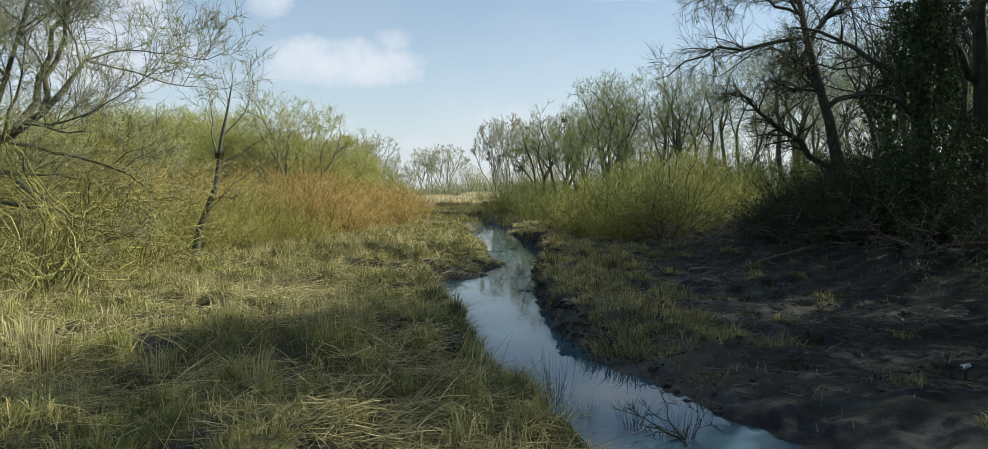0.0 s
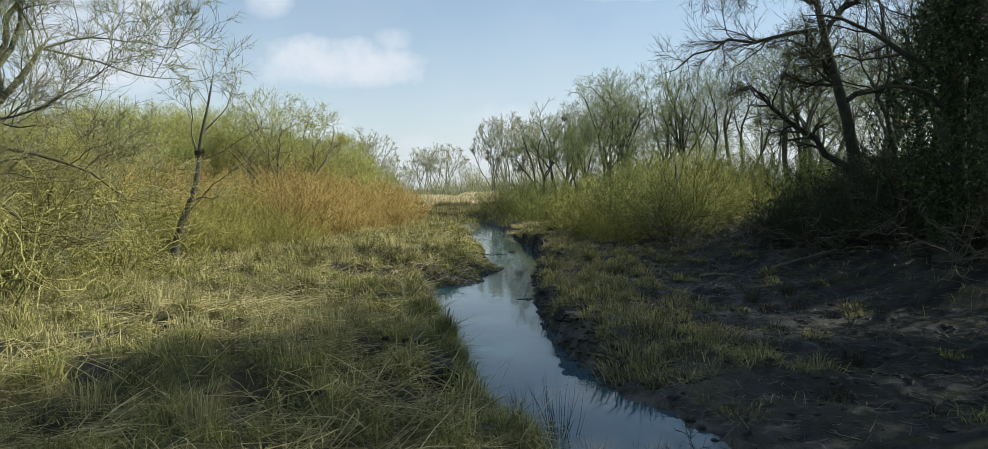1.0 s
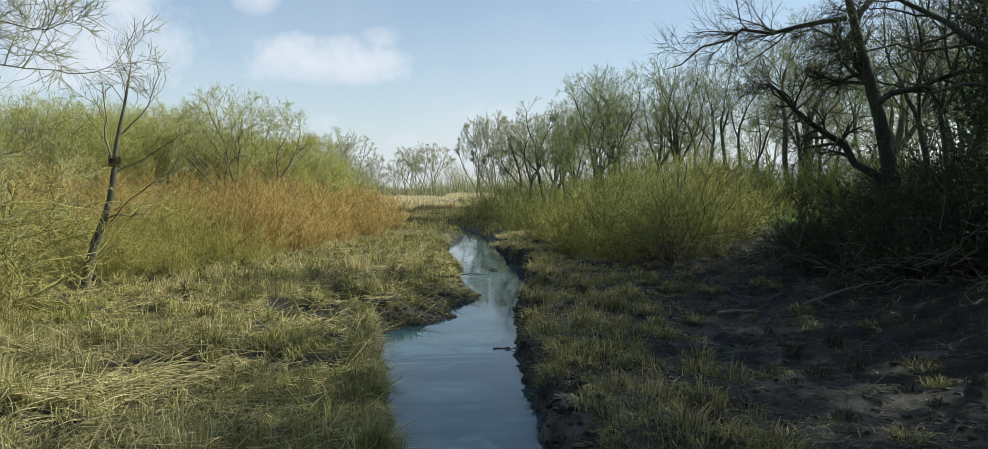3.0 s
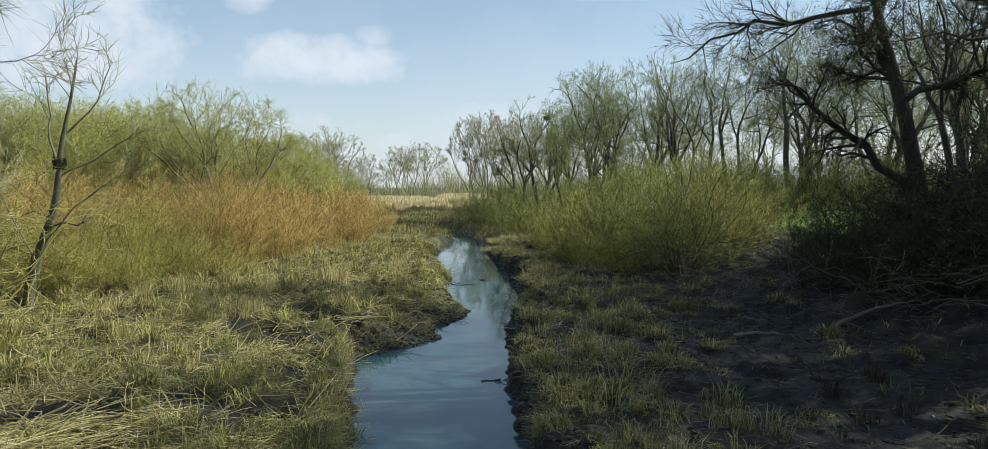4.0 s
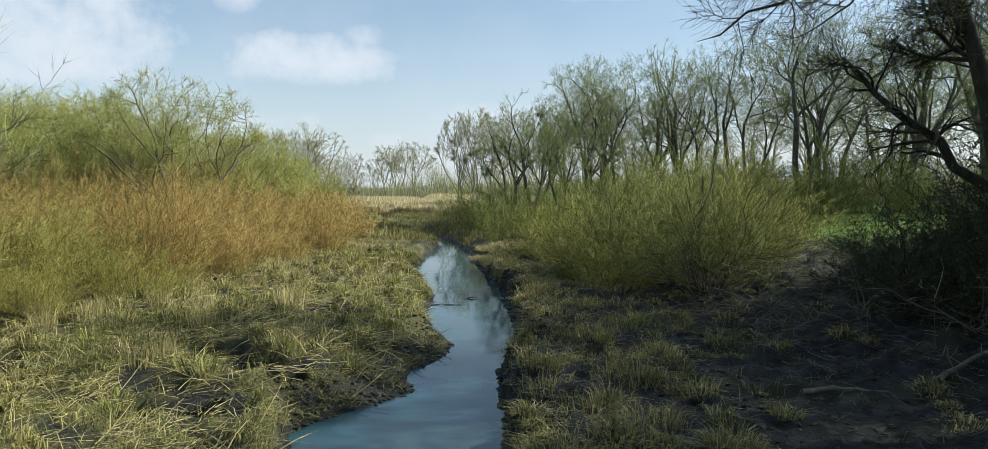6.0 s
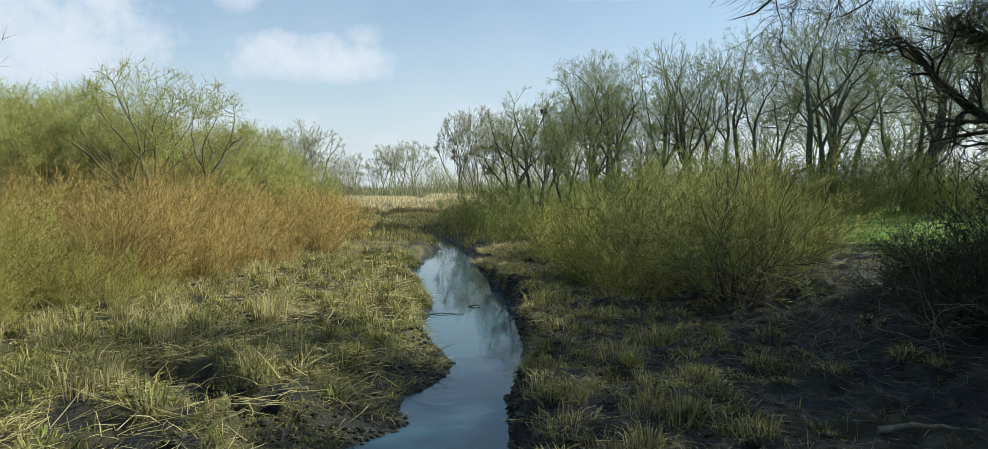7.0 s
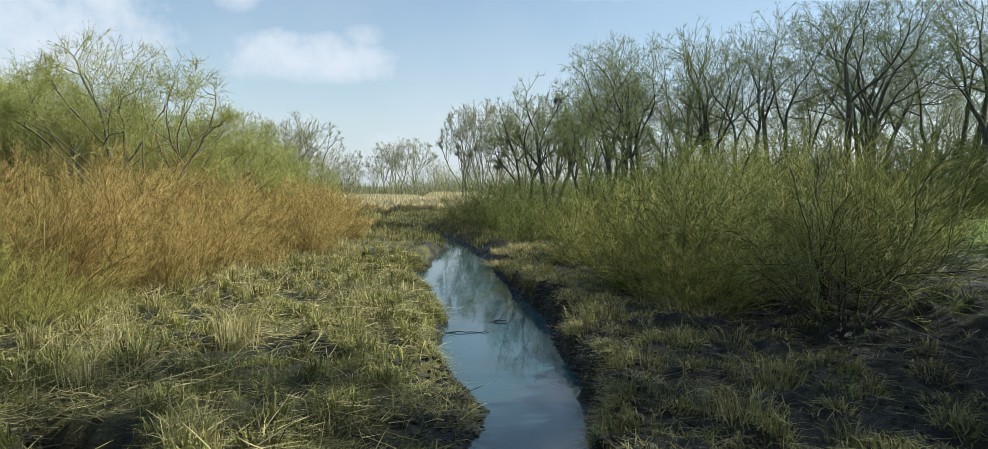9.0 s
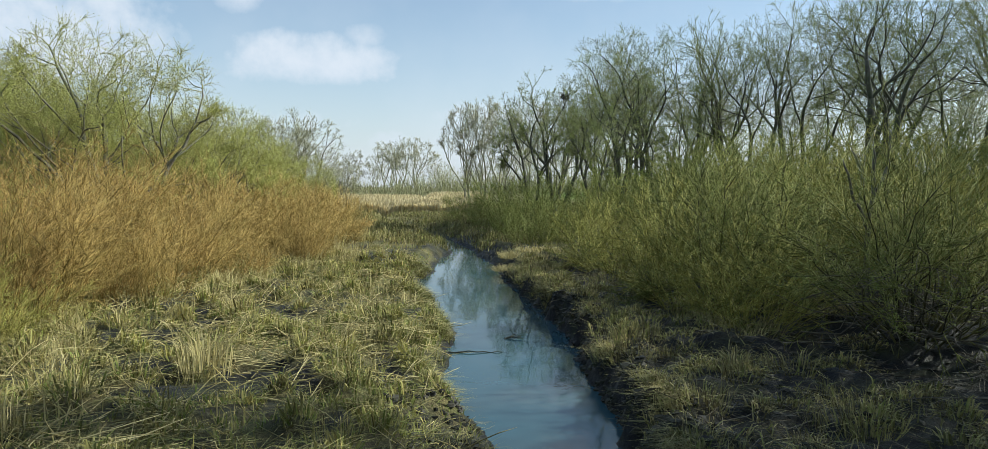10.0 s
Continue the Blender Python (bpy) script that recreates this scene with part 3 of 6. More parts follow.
def terrain(x, y):
    """Height of the ground, and how bare and muddy it is."""
    x, y = np.asarray(x, float), np.asarray(y, float)
    dl, dr = edges(x, y)
    far = step(90, 400, np.hypot(x, y))
    bumps = 0.09 * lattice(x * 0.45, y * 0.45, 5) + 0.17 * lattice(x * 1.2, y * 1.5, 6) + 0.085 * lattice(x * 3.1, y * 3.1, 7) + 0.03 * lattice(x * 7, y * 7, 8)
    hollow = step(0.05, 0.5, -lattice(x * 1.2, y * 1.5, 6) - 0.4 * lattice(x * 3.1, y * 3.1, 7))
    bumps = bumps * (1 - far)
    # west side
    tus = tussocks(x, y) * (1 - far)
    rug = np.maximum(rugged(x, y), 0.85 * np.exp(-((x + 2.2) ** 2 / 7 + (y - 11) ** 2 / 9)))
    zl = 0.45 + 0.7 * bumps + (0.10 + 0.13 * rug) * tus + 0.25 * step(8, 25, dl) + 0.22 * np.exp(-((x + 3.2) ** 2 / 5 + (y - 11.5) ** 2 / 3.5))
    gully = 0.0
    for gx, gy, ga, gb in GULLIES:
        gully = np.maximum(gully, np.exp(-(((x - gx + 0.3 * lattice(y * 2, x, 45)) / ga) ** 6 + ((y - gy + 0.3 * lattice(x * 2, y, 46)) / gb) ** 6)))
    zl = zl + 0.30 * np.exp(-(((x + 5.2) / 0.7) ** 2 + ((y - 24.3) / 0.7) ** 2)) - 0.72 * gully
    sp = spit(y)
    wl = 0.35 + 0.55 * step(29, 32, y) + 1.6 * sp
    low = step(0, 1, dl / wl)
    left = np.where(sp > 0.2, zl * (0.12 * step(0, 0.3, dl) + 0.88 * low ** 1.6), zl * low ** 0.7)
    # east side: cut bank, mud basin, rising wood edge
    basin = np.exp(-(((x - 7.2) / 3.6) ** 4 + ((y - 15) / 8.0) ** 4))
    zr = 0.44 + 0.7 * bumps + 0.20 * tus + 0.65 * step(7.5, 12, x + 0.12 * (y - 22)) + 0.5 * step(14, 30, x) + 0.35 * step(34, 50, y) * step(4, 9, x)
    zr = zr * (1 - basin) + basin * (0.20 + 0.35 * bumps + 0.07 * np.sin(y * 2.4 - 0.05 * (x - 9) ** 2 + 1.6 * lattice(x * 0.4, y * 0.4, 47)) + 0.05 * lattice(x * 2.2, y * 2.6, 48))
    wr = 0.30 + 2.2 * (1 - step(11.5, 14.5, y)) + 1.0 * step(41, 46, y)
    clod = 0.5 * lattice(x * 4.5, y * 3.5, 41) + 0.3 * lattice(x * 9, y * 8, 42)
    right = zr * np.clip(step(0, 1, dr / wr) ** 0.7 + 0.35 * clod * np.exp(-((dr - 0.25) / 0.3) ** 2) * step(0.02, 0.15, dr), 0, 1.3)
    inside = np.minimum(-dl, -dr)
    bed = -0.4 * step(0, 0.6, inside)
    z = np.where(dl > 0, left, np.where(dr > 0, right, bed))
    z = z + far * 1.0
    patch = 0.5 + 0.5 * lattice(x * 0.8 + 4, y * 0.8, 9) + 0.25 * lattice(x * 2.5, y * 2.5, 10)
    mud_l = np.maximum(1 - step(0.08, 0.32, dl), sp * (1 - step(0.7, 2.0, dl)))
    mud_l = np.maximum(mud_l, np.maximum(0.8 * step(0.85, 1.1, patch), 0.75 * hollow * (0.35 + 0.65 * step(0.2, 0.75, patch))))
    mud_l = np.maximum(mud_l, rug * (1 - step(0.05, 0.35, tus)))
    mud_l = np.maximum(mud_l, 1.2 * gully)
    mud_l = np.maximum(mud_l, step(11.5, 14, -x) * (1 - step(24, 30, y)) * 0.8)
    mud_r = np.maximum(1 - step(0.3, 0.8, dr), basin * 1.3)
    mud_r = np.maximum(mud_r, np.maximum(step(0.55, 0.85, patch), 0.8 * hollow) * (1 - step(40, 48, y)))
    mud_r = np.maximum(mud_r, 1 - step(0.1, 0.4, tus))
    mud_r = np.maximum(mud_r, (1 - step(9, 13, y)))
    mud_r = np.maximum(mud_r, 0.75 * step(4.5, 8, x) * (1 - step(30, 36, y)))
    mud = np.clip(np.where(dl > 0, mud_l, np.where(dr > 0, mud_r, 1)), 0, 1) * (1 - step(60, 75, y))
    meadow = step(15, 19, x) * step(36, 44, y)
    z = z + np.where((dl > 0.15) | (dr > 0.15), mud * (1 - far) * (0.045 * np.abs(lattice(x * 4.2, y * 4.2, 43)) + 0.03 * lattice(x * 9.5, y * 9.5, 44)), 0)
    return z, mud, meadow


def graded(lo, hi, gap, reach, steps):
    mid = np.arange(lo, hi + gap / 2, gap)
    out = gap * np.cumsum(np.geomspace(1.15, 1.0, steps) ** 0 * np.geomspace(1, reach / gap / 6, steps))
    return np.concatenate([lo - out[::-1], mid, hi + out])


def silt_shelf(x, y):
    """Pale silt left by the stream on its low east shore."""
    _, dr = edges(x, y)
    return np.exp(-np.maximum(dr - 0.1, 0) / 1.3) * (dr > 0) * step(8.5, 10.5, y) * (1 - step(15.5, 18.5, y))


def build_ground():
    xs = graded(-13, 12, 0.15, 3000, 36)
    xs = np.unique(np.concatenate([xs, np.arange(-2.3, 4.2, 0.075)]).round(3))
    ys = graded(4, 48, 0.17, 3000, 38)
    X, Y = np.meshgrid(xs, ys)
    z, mud, meadow = terrain(X, Y)
    dl, dr = edges(X, Y)
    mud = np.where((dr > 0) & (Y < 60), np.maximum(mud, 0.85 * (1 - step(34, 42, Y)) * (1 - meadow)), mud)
    nx, ny = len(xs), len(ys)
    i = (np.arange(ny - 1)[:, None] * nx + np.arange(nx - 1)[None]).ravel()
    me = mesh_of("ground", np.stack([X, Y, z], -1).reshape(-1, 3), np.stack([i, i + 1, i + nx + 1, i + nx], 1))
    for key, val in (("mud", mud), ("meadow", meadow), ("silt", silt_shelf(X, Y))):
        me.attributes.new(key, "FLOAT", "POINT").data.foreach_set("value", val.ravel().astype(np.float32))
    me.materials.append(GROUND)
    tagged(new("ground", me), "marshy ground with straw litter and dark wet mud", "ground", kind="structure")


build_ground()


def build_water():
    ys = np.concatenate([np.linspace(-25, 4, 20), np.linspace(4.2, 62, 200), np.linspace(63, 88, 15)])
    fr = np.linspace(0, 1, 7)
    a, b = np.interp(ys, LY, LX) - 0.35, np.interp(ys, RY, RX) + 0.35
    X = a[:, None] * (1 - fr) + b[:, None] * fr
    v = np.stack([X, np.repeat(ys[:, None], 7, 1), np.zeros_like(X)], -1)
    i = (np.arange(len(ys) - 1)[:, None] * 7 + np.arange(6)[None]).ravel()
    me = mesh_of("water", v.reshape(-1, 3), np.stack([i, i + 1, i + 8, i + 7], 1))
    me.materials.append(WATER)
    tagged(new("water", me), "still shallow stream reflecting the pale sky", "water", kind="structure")


build_water()


def on_ground(x, y, sink=0.05):
    return (x, y, float(terrain(np.array([x]), np.array([y]))[0][0]) - sink)


# ---- trees ----
def fork_out(rng, p, d, length, r, levels, angle=30, shrink=0.76, up=0.06, wander=0.12, side=1, k=5, dome=None):
    """Wood that forks again and again: each line ends in a leader and a diverging fork, and bears side shoots. Gives the lines and radii of each level."""
    out = []
    for lev in range(levels):
        if dome and lev:
            length = np.maximum(np.minimum(length, reach(p, d, dome) * rng.uniform(0.6, 1.0, len(p))), 0.22)
        P, R = grow(rng, p, d, length, r, k, wander, up, 0.72)
        out.append((P, R))
        n = len(P)
        T = unit(P[:, -1] - P[:, -2])
        s = unit(np.cross(T, rng.normal(0, 1, T.shape)))
        a1 = np.radians(angle) * rng.uniform(0.15, 0.75, (n, 1))
        a2 = np.radians(angle) * rng.uniform(0.8, 1.7, (n, 1))
        p = [P[:, -1], P[:, -1]]
        d = [T * np.cos(a1) + s * np.sin(a1), T * np.cos(a2) - s * np.sin(a2)]
        r = [R[:, -1] * 0.86, R[:, -1] * 0.66]
        length = np.broadcast_to(length, n)
        ln = [length * shrink * rng.uniform(0.8, 1.2, n), length * shrink * rng.uniform(0.6, 1.1, n)]
        if side:
            q, e, rr, t = sprout(rng, P, R, side, 0.25, 0.9, angle * 1.5)
            p.append(q), d.append(e), r.append(rr * 0.55), ln.append(np.repeat(length, side) * shrink * rng.uniform(0.5, 1.0, n * side))
        p, d, r, length = np.concatenate(p), np.concatenate(d), np.concatenate(r), np.concatenate(ln)
    return out


def on_past(P):
    """The lines with one more point just past their ends, so that tubes keep their width up to the fork."""
    return np.concatenate([P, P[:, -1:] + (P[:, -1:] - P[:, -2:-1]) * 0.06], 1)


def wide_past(R):
    return np.concatenate([R, R[:, -1:]], 1)


def fork_crown(rng, levels, tree, bark, twig, leafm, first, twigs, twig_len, twig_r, leaves, leaf_size, droop, keep=2):
    """The finer levels as one crown, and twigs and leaves on the last of them."""
    bun = Bundle()
    for P, R in levels[first:first + 2]:
        tubes(bun, on_past(P), np.maximum(wide_past(R), twig_r * 1.15), 4 if P is levels[first][0] else 3)
    crown = part_of("crown", bun.mesh("crown"), bark, tree)
    bun, tops = Bundle(), []
    for P, R in levels[first + 2:]:
        tubes(bun, on_past(P), np.maximum(wide_past(R), twig_r), 3)
    for P, R in levels[-keep:]:
        p, d, r, t = sprout(rng, P, R, twigs, 0.1, 1.0, 36)
        W, WR = grow(rng, p, d, twig_len * rng.uniform(0.5, 1.4, len(t)), np.full(len(t), twig_r), 3, 0.2, droop, 0.45)
        tubes(bun, W, WR, 3)
        tops.append(W)
    tagged(part_of("twig_spray", bun.mesh("twig_spray"), twig, crown), kind="stuff")
    if leaves:
        bun = Bundle()
        for W in tops:
            leaf_tips(bun, rng, along(rng, W, leaves, 0.0), leaf_size)
        tagged(part_of("foliage", bun.mesh("foliage", False), leafm, crown), kind="stuff")
    return crown


def forked_tree(name, seed, h, stems, label, category, at, bark, twig, leafm, leaves=1, leaf_size=0.06, group="", base_r=0.2, clear=0.26, levels=6, angle=30, lean=0.2, shrink=0.76, up=0.06, wander=0.13, side=1, twigs=3, twig_len=0.7, twig_r=0.009, droop=0.02, fork=3, keep=2, dome=(0.64, 0.32, 0.36), thrust=1.06):
    """A tree of one or more stems whose wood forks upward into a rounded crown."""
    rng = np.random.default_rng(seed)
    tree = thing(name, at, label, category, group)
    gathered = None
    for s in range(stems):
        az = s * 6.283 / stems + rng.uniform(-0.6, 0.6)
        out = lean * rng.uniform(0.6, 1.3)
        d = np.array([[math.cos(az) * out, math.sin(az) * out, 1.0]])
        p0 = np.array([[math.cos(az), math.sin(az), 0.0]]) * (0.0 if stems == 1 else base_r * 1.2)
        bole = h * clear * rng.uniform(0.75, 1.2)
        P, R = grow(rng, p0, d, bole, base_r * rng.uniform(0.8, 1.05), 8, 0.06, 0.03, 0.78)
        R[:, 0] *= 1.35
        bun = Bundle()
        tubes(bun, on_past(P), wide_past(R), 8, 0.08, rng)
        part_of("trunk", bun.mesh("trunk"), bark, tree)
        T = unit(P[0, -1] - P[0, -2])
        turn = rng.uniform(0, 6.283)
        D = []
        for f in range(fork):
            a = turn + f * 6.283 / fork + rng.uniform(-0.4, 0.4)
            w = math.tan(radians(angle)) * (0.25 if f == 0 else rng.uniform(0.6, 1.2))
            D.append(T + w * np.array([math.cos(a), math.sin(a), 0]))
        first = (h - bole) * (1 - shrink) / (1 - shrink ** levels) * thrust
        lines = fork_out(rng, np.repeat(P[:, -1], fork, 0), np.array(D), first * rng.uniform(0.85, 1.15, fork), R[0, -1] * np.linspace(0.85, 0.6, fork), levels, angle, shrink, up, wander, side, dome=tuple(h * v for v in dome))
        for i in range(fork):
            bun = Bundle()
            tubes(bun, on_past(lines[0][0][i:i + 1]), wide_past(lines[0][1][i:i + 1]), 6, 0.06, rng)
            part_of("limb", bun.mesh("limb"), bark, tree)
        gathered = lines if gathered is None else [(np.concatenate([a[0], b[0]]), np.concatenate([a[1], b[1]])) for a, b in zip(gathered, lines)]
    fork_crown(rng, gathered, tree, bark, twig, leafm, 1, twigs, twig_len, twig_r, leaves, leaf_size, droop, keep)
    return tree


def shrub(name, seed, h, stems, width, label, category, at, stem_mat, twig_mat, leafm=None, leaves=0, leaf_size=0.04, group="", n2=7, n3=3, stem_r=0.018, twig_r=0.006, up=0.05, base=0.35, l2=0.35, wander=0.12, turn=0.0, twig_k=2, lo=0.05):
    """A many-stemmed bush: stems fan out from a stool, each with side shoots and fine twigs."""
    rng = np.random.default_rng(seed)
    bush = thing(name, at, label, category, group, turn)
    az = rng.uniform(0, 6.283, stems)
    out = np.sqrt(rng.uniform(0.0, 1, stems))
    D = np.stack([np.cos(az) * out * width, np.sin(az) * out * width, np.ones(stems)], 1)
    P0 = np.stack([np.cos(az) * base * out, np.sin(az) * base * out, np.zeros(stems)], 1)
    L = h * rng.uniform(0.6, 1.12, stems) * (1.05 - 0.3 * out ** 2)
    P, R = grow(rng, P0, D, L, stem_r * rng.uniform(0.5, 1.3, stems), 9, wander * 0.75, up * (1 - 1.7 * out), 0.25)
    bun = Bundle()
    tubes(bun, P, R, 4)
    tagged(part_of("framework", bun.mesh("framework"), stem_mat, bush), kind="stuff")
    p, d, r, t = sprout(rng, P, R, n2, lo, 0.98, 34)
    L2 = np.repeat(L, n2) * l2 * (1.2 - 0.7 * t) * rng.uniform(0.5, 1.3, len(t))
    B, BR = grow(rng, p, d, L2, np.maximum(r * 0.5, twig_r), 4, wander, up, 0.4)
    bun = Bundle()
    tubes(bun, B, BR, 3)
    p, d, r, t = sprout(rng, B, BR, n3, 0.05, 1.0, 30)
    L3 = np.clip(np.repeat(L2, n3) * 0.55 * rng.uniform(0.6, 1.4, len(t)), 0.15, 0.9)
    C, CR = grow(rng, p, d, L3, np.full(len(t), twig_r), twig_k, wander, up, 0.4)
    tubes(bun, C, CR, 3)
    tagged(part_of("twig_spray", bun.mesh("twig_spray"), twig_mat, bush), kind="stuff")
    if leaves:
        bun = Bundle()
        leaf_tips(bun, rng, along(rng, C, leaves, 0.1), leaf_size)
        leaf_tips(bun, rng, along(rng, B, leaves, 0.2), leaf_size)
        tagged(part_of("foliage", bun.mesh("foliage", False), leafm, bush), kind="stuff")
    return bush


RNG = np.random.default_rng(11)

# east wood behind the bushes: tall bare trees with a first green haze
ROW = "tall trees of the east wood"
row_kinds = [
    forked_tree("tree", 21, 14.0, 2, "tall bare alder with two stems and first buds", "tree", on_ground(11.4, 70), BARK_ROW, TWIG_ROW, BUD_ROW, 1, 0.07, ROW, base_r=0.22, clear=0.38, lean=0.16, angle=33, levels=6, shrink=0.8, twigs=3, keep=1, dome=(0.67, 0.32, 0.33), twig_len=0.5, twig_r=0.007, up=0.04),
    forked_tree("tree", 22, 15.0, 1, "tall bare tree with a leaning trunk and fine twigs", "tree", on_ground(16.6, 74), BARK_ROW, TWIG_ROW, BUD_ROW, 1, 0.07, ROW, base_r=0.31, clear=0.33, lean=0.14, angle=31, fork=4, levels=6, shrink=0.8, twigs=3, keep=1, twig_len=0.5, twig_r=0.007, up=0.04, dome=(0.65, 0.36, 0.35)),
    forked_tree("tree", 23, 15.5, 3, "tall bare tree forking low into three stems", "tree", on_ground(24.0, 70), BARK_ROW, TWIG_ROW, BUD_ROW, 1, 0.07, ROW, base_r=0.2, clear=0.38, lean=0.26, angle=32, fork=2, levels=6, shrink=0.8, twigs=3, keep=1, twig_len=0.5, twig_r=0.007, up=0.04, dome=(0.66, 0.36, 0.34)),
]
for i, (x, y, h) in enumerate(((13.2, 72, 14.4), (20, 73, 15.5), (27.5, 66, 17), (30.5, 71, 18), (33.5, 64, 17.5), (37, 70, 18), (42, 66, 18.5), (7.6, 80, 9.6), (14.5, 86, 15), (38, 82, 17), (47, 74, 18), (18.8, 66, 13), (36, 57, 17), (54, 80, 18), (45, 57, 17))):
    k = i % 3
    set_again(row_kinds[k], on_ground(x, y), RNG.uniform(0, 360), h / (14.0, 15.0, 15.5)[k], RNG.uniform(0.95, 1.2))

nest_tree = forked_tree("tree", 31, 11.4, 2, "bare tree with a crow's nest in its fork", "tree", on_ground(6.6, 70), BARK_ROW, TWIG_ROW, BUD_ROW, 2, 0.07, ROW, base_r=0.19, lean=0.34, angle=35, clear=0.3, levels=5, shrink=0.8, twigs=5, twig_len=0.45, twig_r=0.008, up=0.04)
for x, y, sc, r in ((4.4, 66, 0.85, 80), (7.5, 62, 0.68, 200), (12, 63, 0.68, 310), (9.6, 66, 0.85, 120)):
    set_again(nest_tree, on_ground(x, y), r, sc)


def nest(at, r, label):
    rng = np.random.default_rng(5)
    n = 160
    a = rng.uniform(0, 6.28, n)
    c = np.stack([np.cos(a) * r * 0.6, np.sin(a) * r * 0.6, rng.normal(0, r * 0.28, n)], 1)
    d = np.stack([-np.sin(a), np.cos(a), rng.normal(0, 0.35, n)], 1)
    P, R = grow(rng, c - unit(d) * r * 0.5, d, np.full(n, r), np.full(n, 0.012), 4, 0.2, 0)
    bun = Bundle()
    tubes(bun, P, R, 3)
    me = bun.mesh("bird_nest")
    me.materials.append(TWIG_DARK)
    ob = new("bird_nest", me)
    ob.location = at
    return tagged(ob, label, "nest")


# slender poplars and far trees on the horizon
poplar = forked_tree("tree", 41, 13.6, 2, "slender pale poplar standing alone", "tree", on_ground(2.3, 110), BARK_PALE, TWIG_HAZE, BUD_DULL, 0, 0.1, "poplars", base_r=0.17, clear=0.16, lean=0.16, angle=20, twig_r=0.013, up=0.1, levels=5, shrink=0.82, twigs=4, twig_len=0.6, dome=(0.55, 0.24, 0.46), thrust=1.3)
for x, y, sc in ((4.6, 112, 0.95), (0.2, 112, 0.97), (7.5, 104, 0.9), (11, 108, 1.0)):
    set_again(poplar, on_ground(x, y), RNG.uniform(0, 360), sc, 1.1)
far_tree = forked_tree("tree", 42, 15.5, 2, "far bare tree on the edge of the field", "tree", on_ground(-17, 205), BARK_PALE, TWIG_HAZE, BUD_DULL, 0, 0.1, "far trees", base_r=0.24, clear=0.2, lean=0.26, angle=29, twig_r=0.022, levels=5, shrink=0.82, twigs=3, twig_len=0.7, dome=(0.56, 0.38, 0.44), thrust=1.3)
for x, y, sc in ((-21, 212, 0.95), (-13, 208, 1.0), (-31, 215, 0.8), (-6.5, 200, 0.55), (-26, 225, 0.62), (2, 230, 0.6), (-37, 220, 0.6), (-44, 235, 0.8), (10, 240, 0.7), (20, 235, 0.8), (-55, 220, 0.9), (-66, 230, 1.0), (32, 240, 0.9), (45, 230, 0.9), (60, 240, 1.0), (17, 104, 0.8), (24, 100, 0.85), (31, 106, 0.9), (38, 99, 0.9), (46, 104, 0.95), (54, 98, 1.0), (62, 106, 1.0), (70, 96, 1.0)):
    set_again(far_tree, on_ground(x, y), RNG.uniform(0, 360), sc, RNG.uniform(1.0, 1.4))

# west side: greening willows behind the osiers
WEST = "greening willows west of the stream"
west_a = forked_tree("willow", 51, 9.2, 4, "spreading willow hazed with young yellow-green leaves", "tree", on_ground(-13.4, 47), BARK_GREY, TWIG_SALLOW, BUD_GREEN, 6, 0.038, WEST, base_r=0.19, clear=0.14, lean=0.4, angle=38, levels=6, shrink=0.82, dome=(0.53, 0.42, 0.46), wander=0.16, twigs=3, twig_len=0.5, twig_r=0.006, fork=3, up=0.04, keep=3, thrust=1.5)
west_b = forked_tree("sallow", 52, 8.4, 6, "dense rounded sallow hazed with young leaves", "tree", on_ground(-20, 50), BARK_GREY, TWIG_SALLOW, BUD_GREEN, 6, 0.045, WEST, base_r=0.12, clear=0.1, lean=0.55, angle=40, levels=5, shrink=0.84, dome=(0.5, 0.44, 0.49), wander=0.15, twigs=5, twig_len=0.5, twig_r=0.006, fork=3, up=0.04, keep=3, thrust=1.5)
for i, (x, y, sc) in enumerate(((-25.5, 53, 1.05), (-31, 50, 1.0), (-23, 60, 1.1), (-17, 55, 0.85), (-38, 52, 1.0), (-30, 62, 1.1), (-12.0, 53.0, 0.80), (-36, 40, 0.95), (-27, 42, 0.75), (-15.5, 64, 0.72), (-45, 46, 1.1), (-21.5, 45, 0.72), (-12.0, 60.5, 0.72), (-16.3, 49.5, 0.7), (-11.2, 67.5, 0.62), (-14, 72, 0.62))):
    set_again(west_b, on_ground(x, y), RNG.uniform(0, 360), sc, RNG.uniform(1.0, 1.3))
for x, y, sc in ((-21.0, 48.5, 0.9), (-27, 50, 1.0), (-17.6, 51, 0.8), (-33, 52, 1.0), (-24, 57, 1.0), (-12.8, 55, 0.7)):
    set_again(west_a, on_ground(x, y), RNG.uniform(0, 360), sc)
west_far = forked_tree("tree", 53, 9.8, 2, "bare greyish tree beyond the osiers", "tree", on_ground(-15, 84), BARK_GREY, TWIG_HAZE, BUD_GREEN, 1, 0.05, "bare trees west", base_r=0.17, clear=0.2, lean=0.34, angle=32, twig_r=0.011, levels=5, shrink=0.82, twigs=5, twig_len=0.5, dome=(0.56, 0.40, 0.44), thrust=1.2)
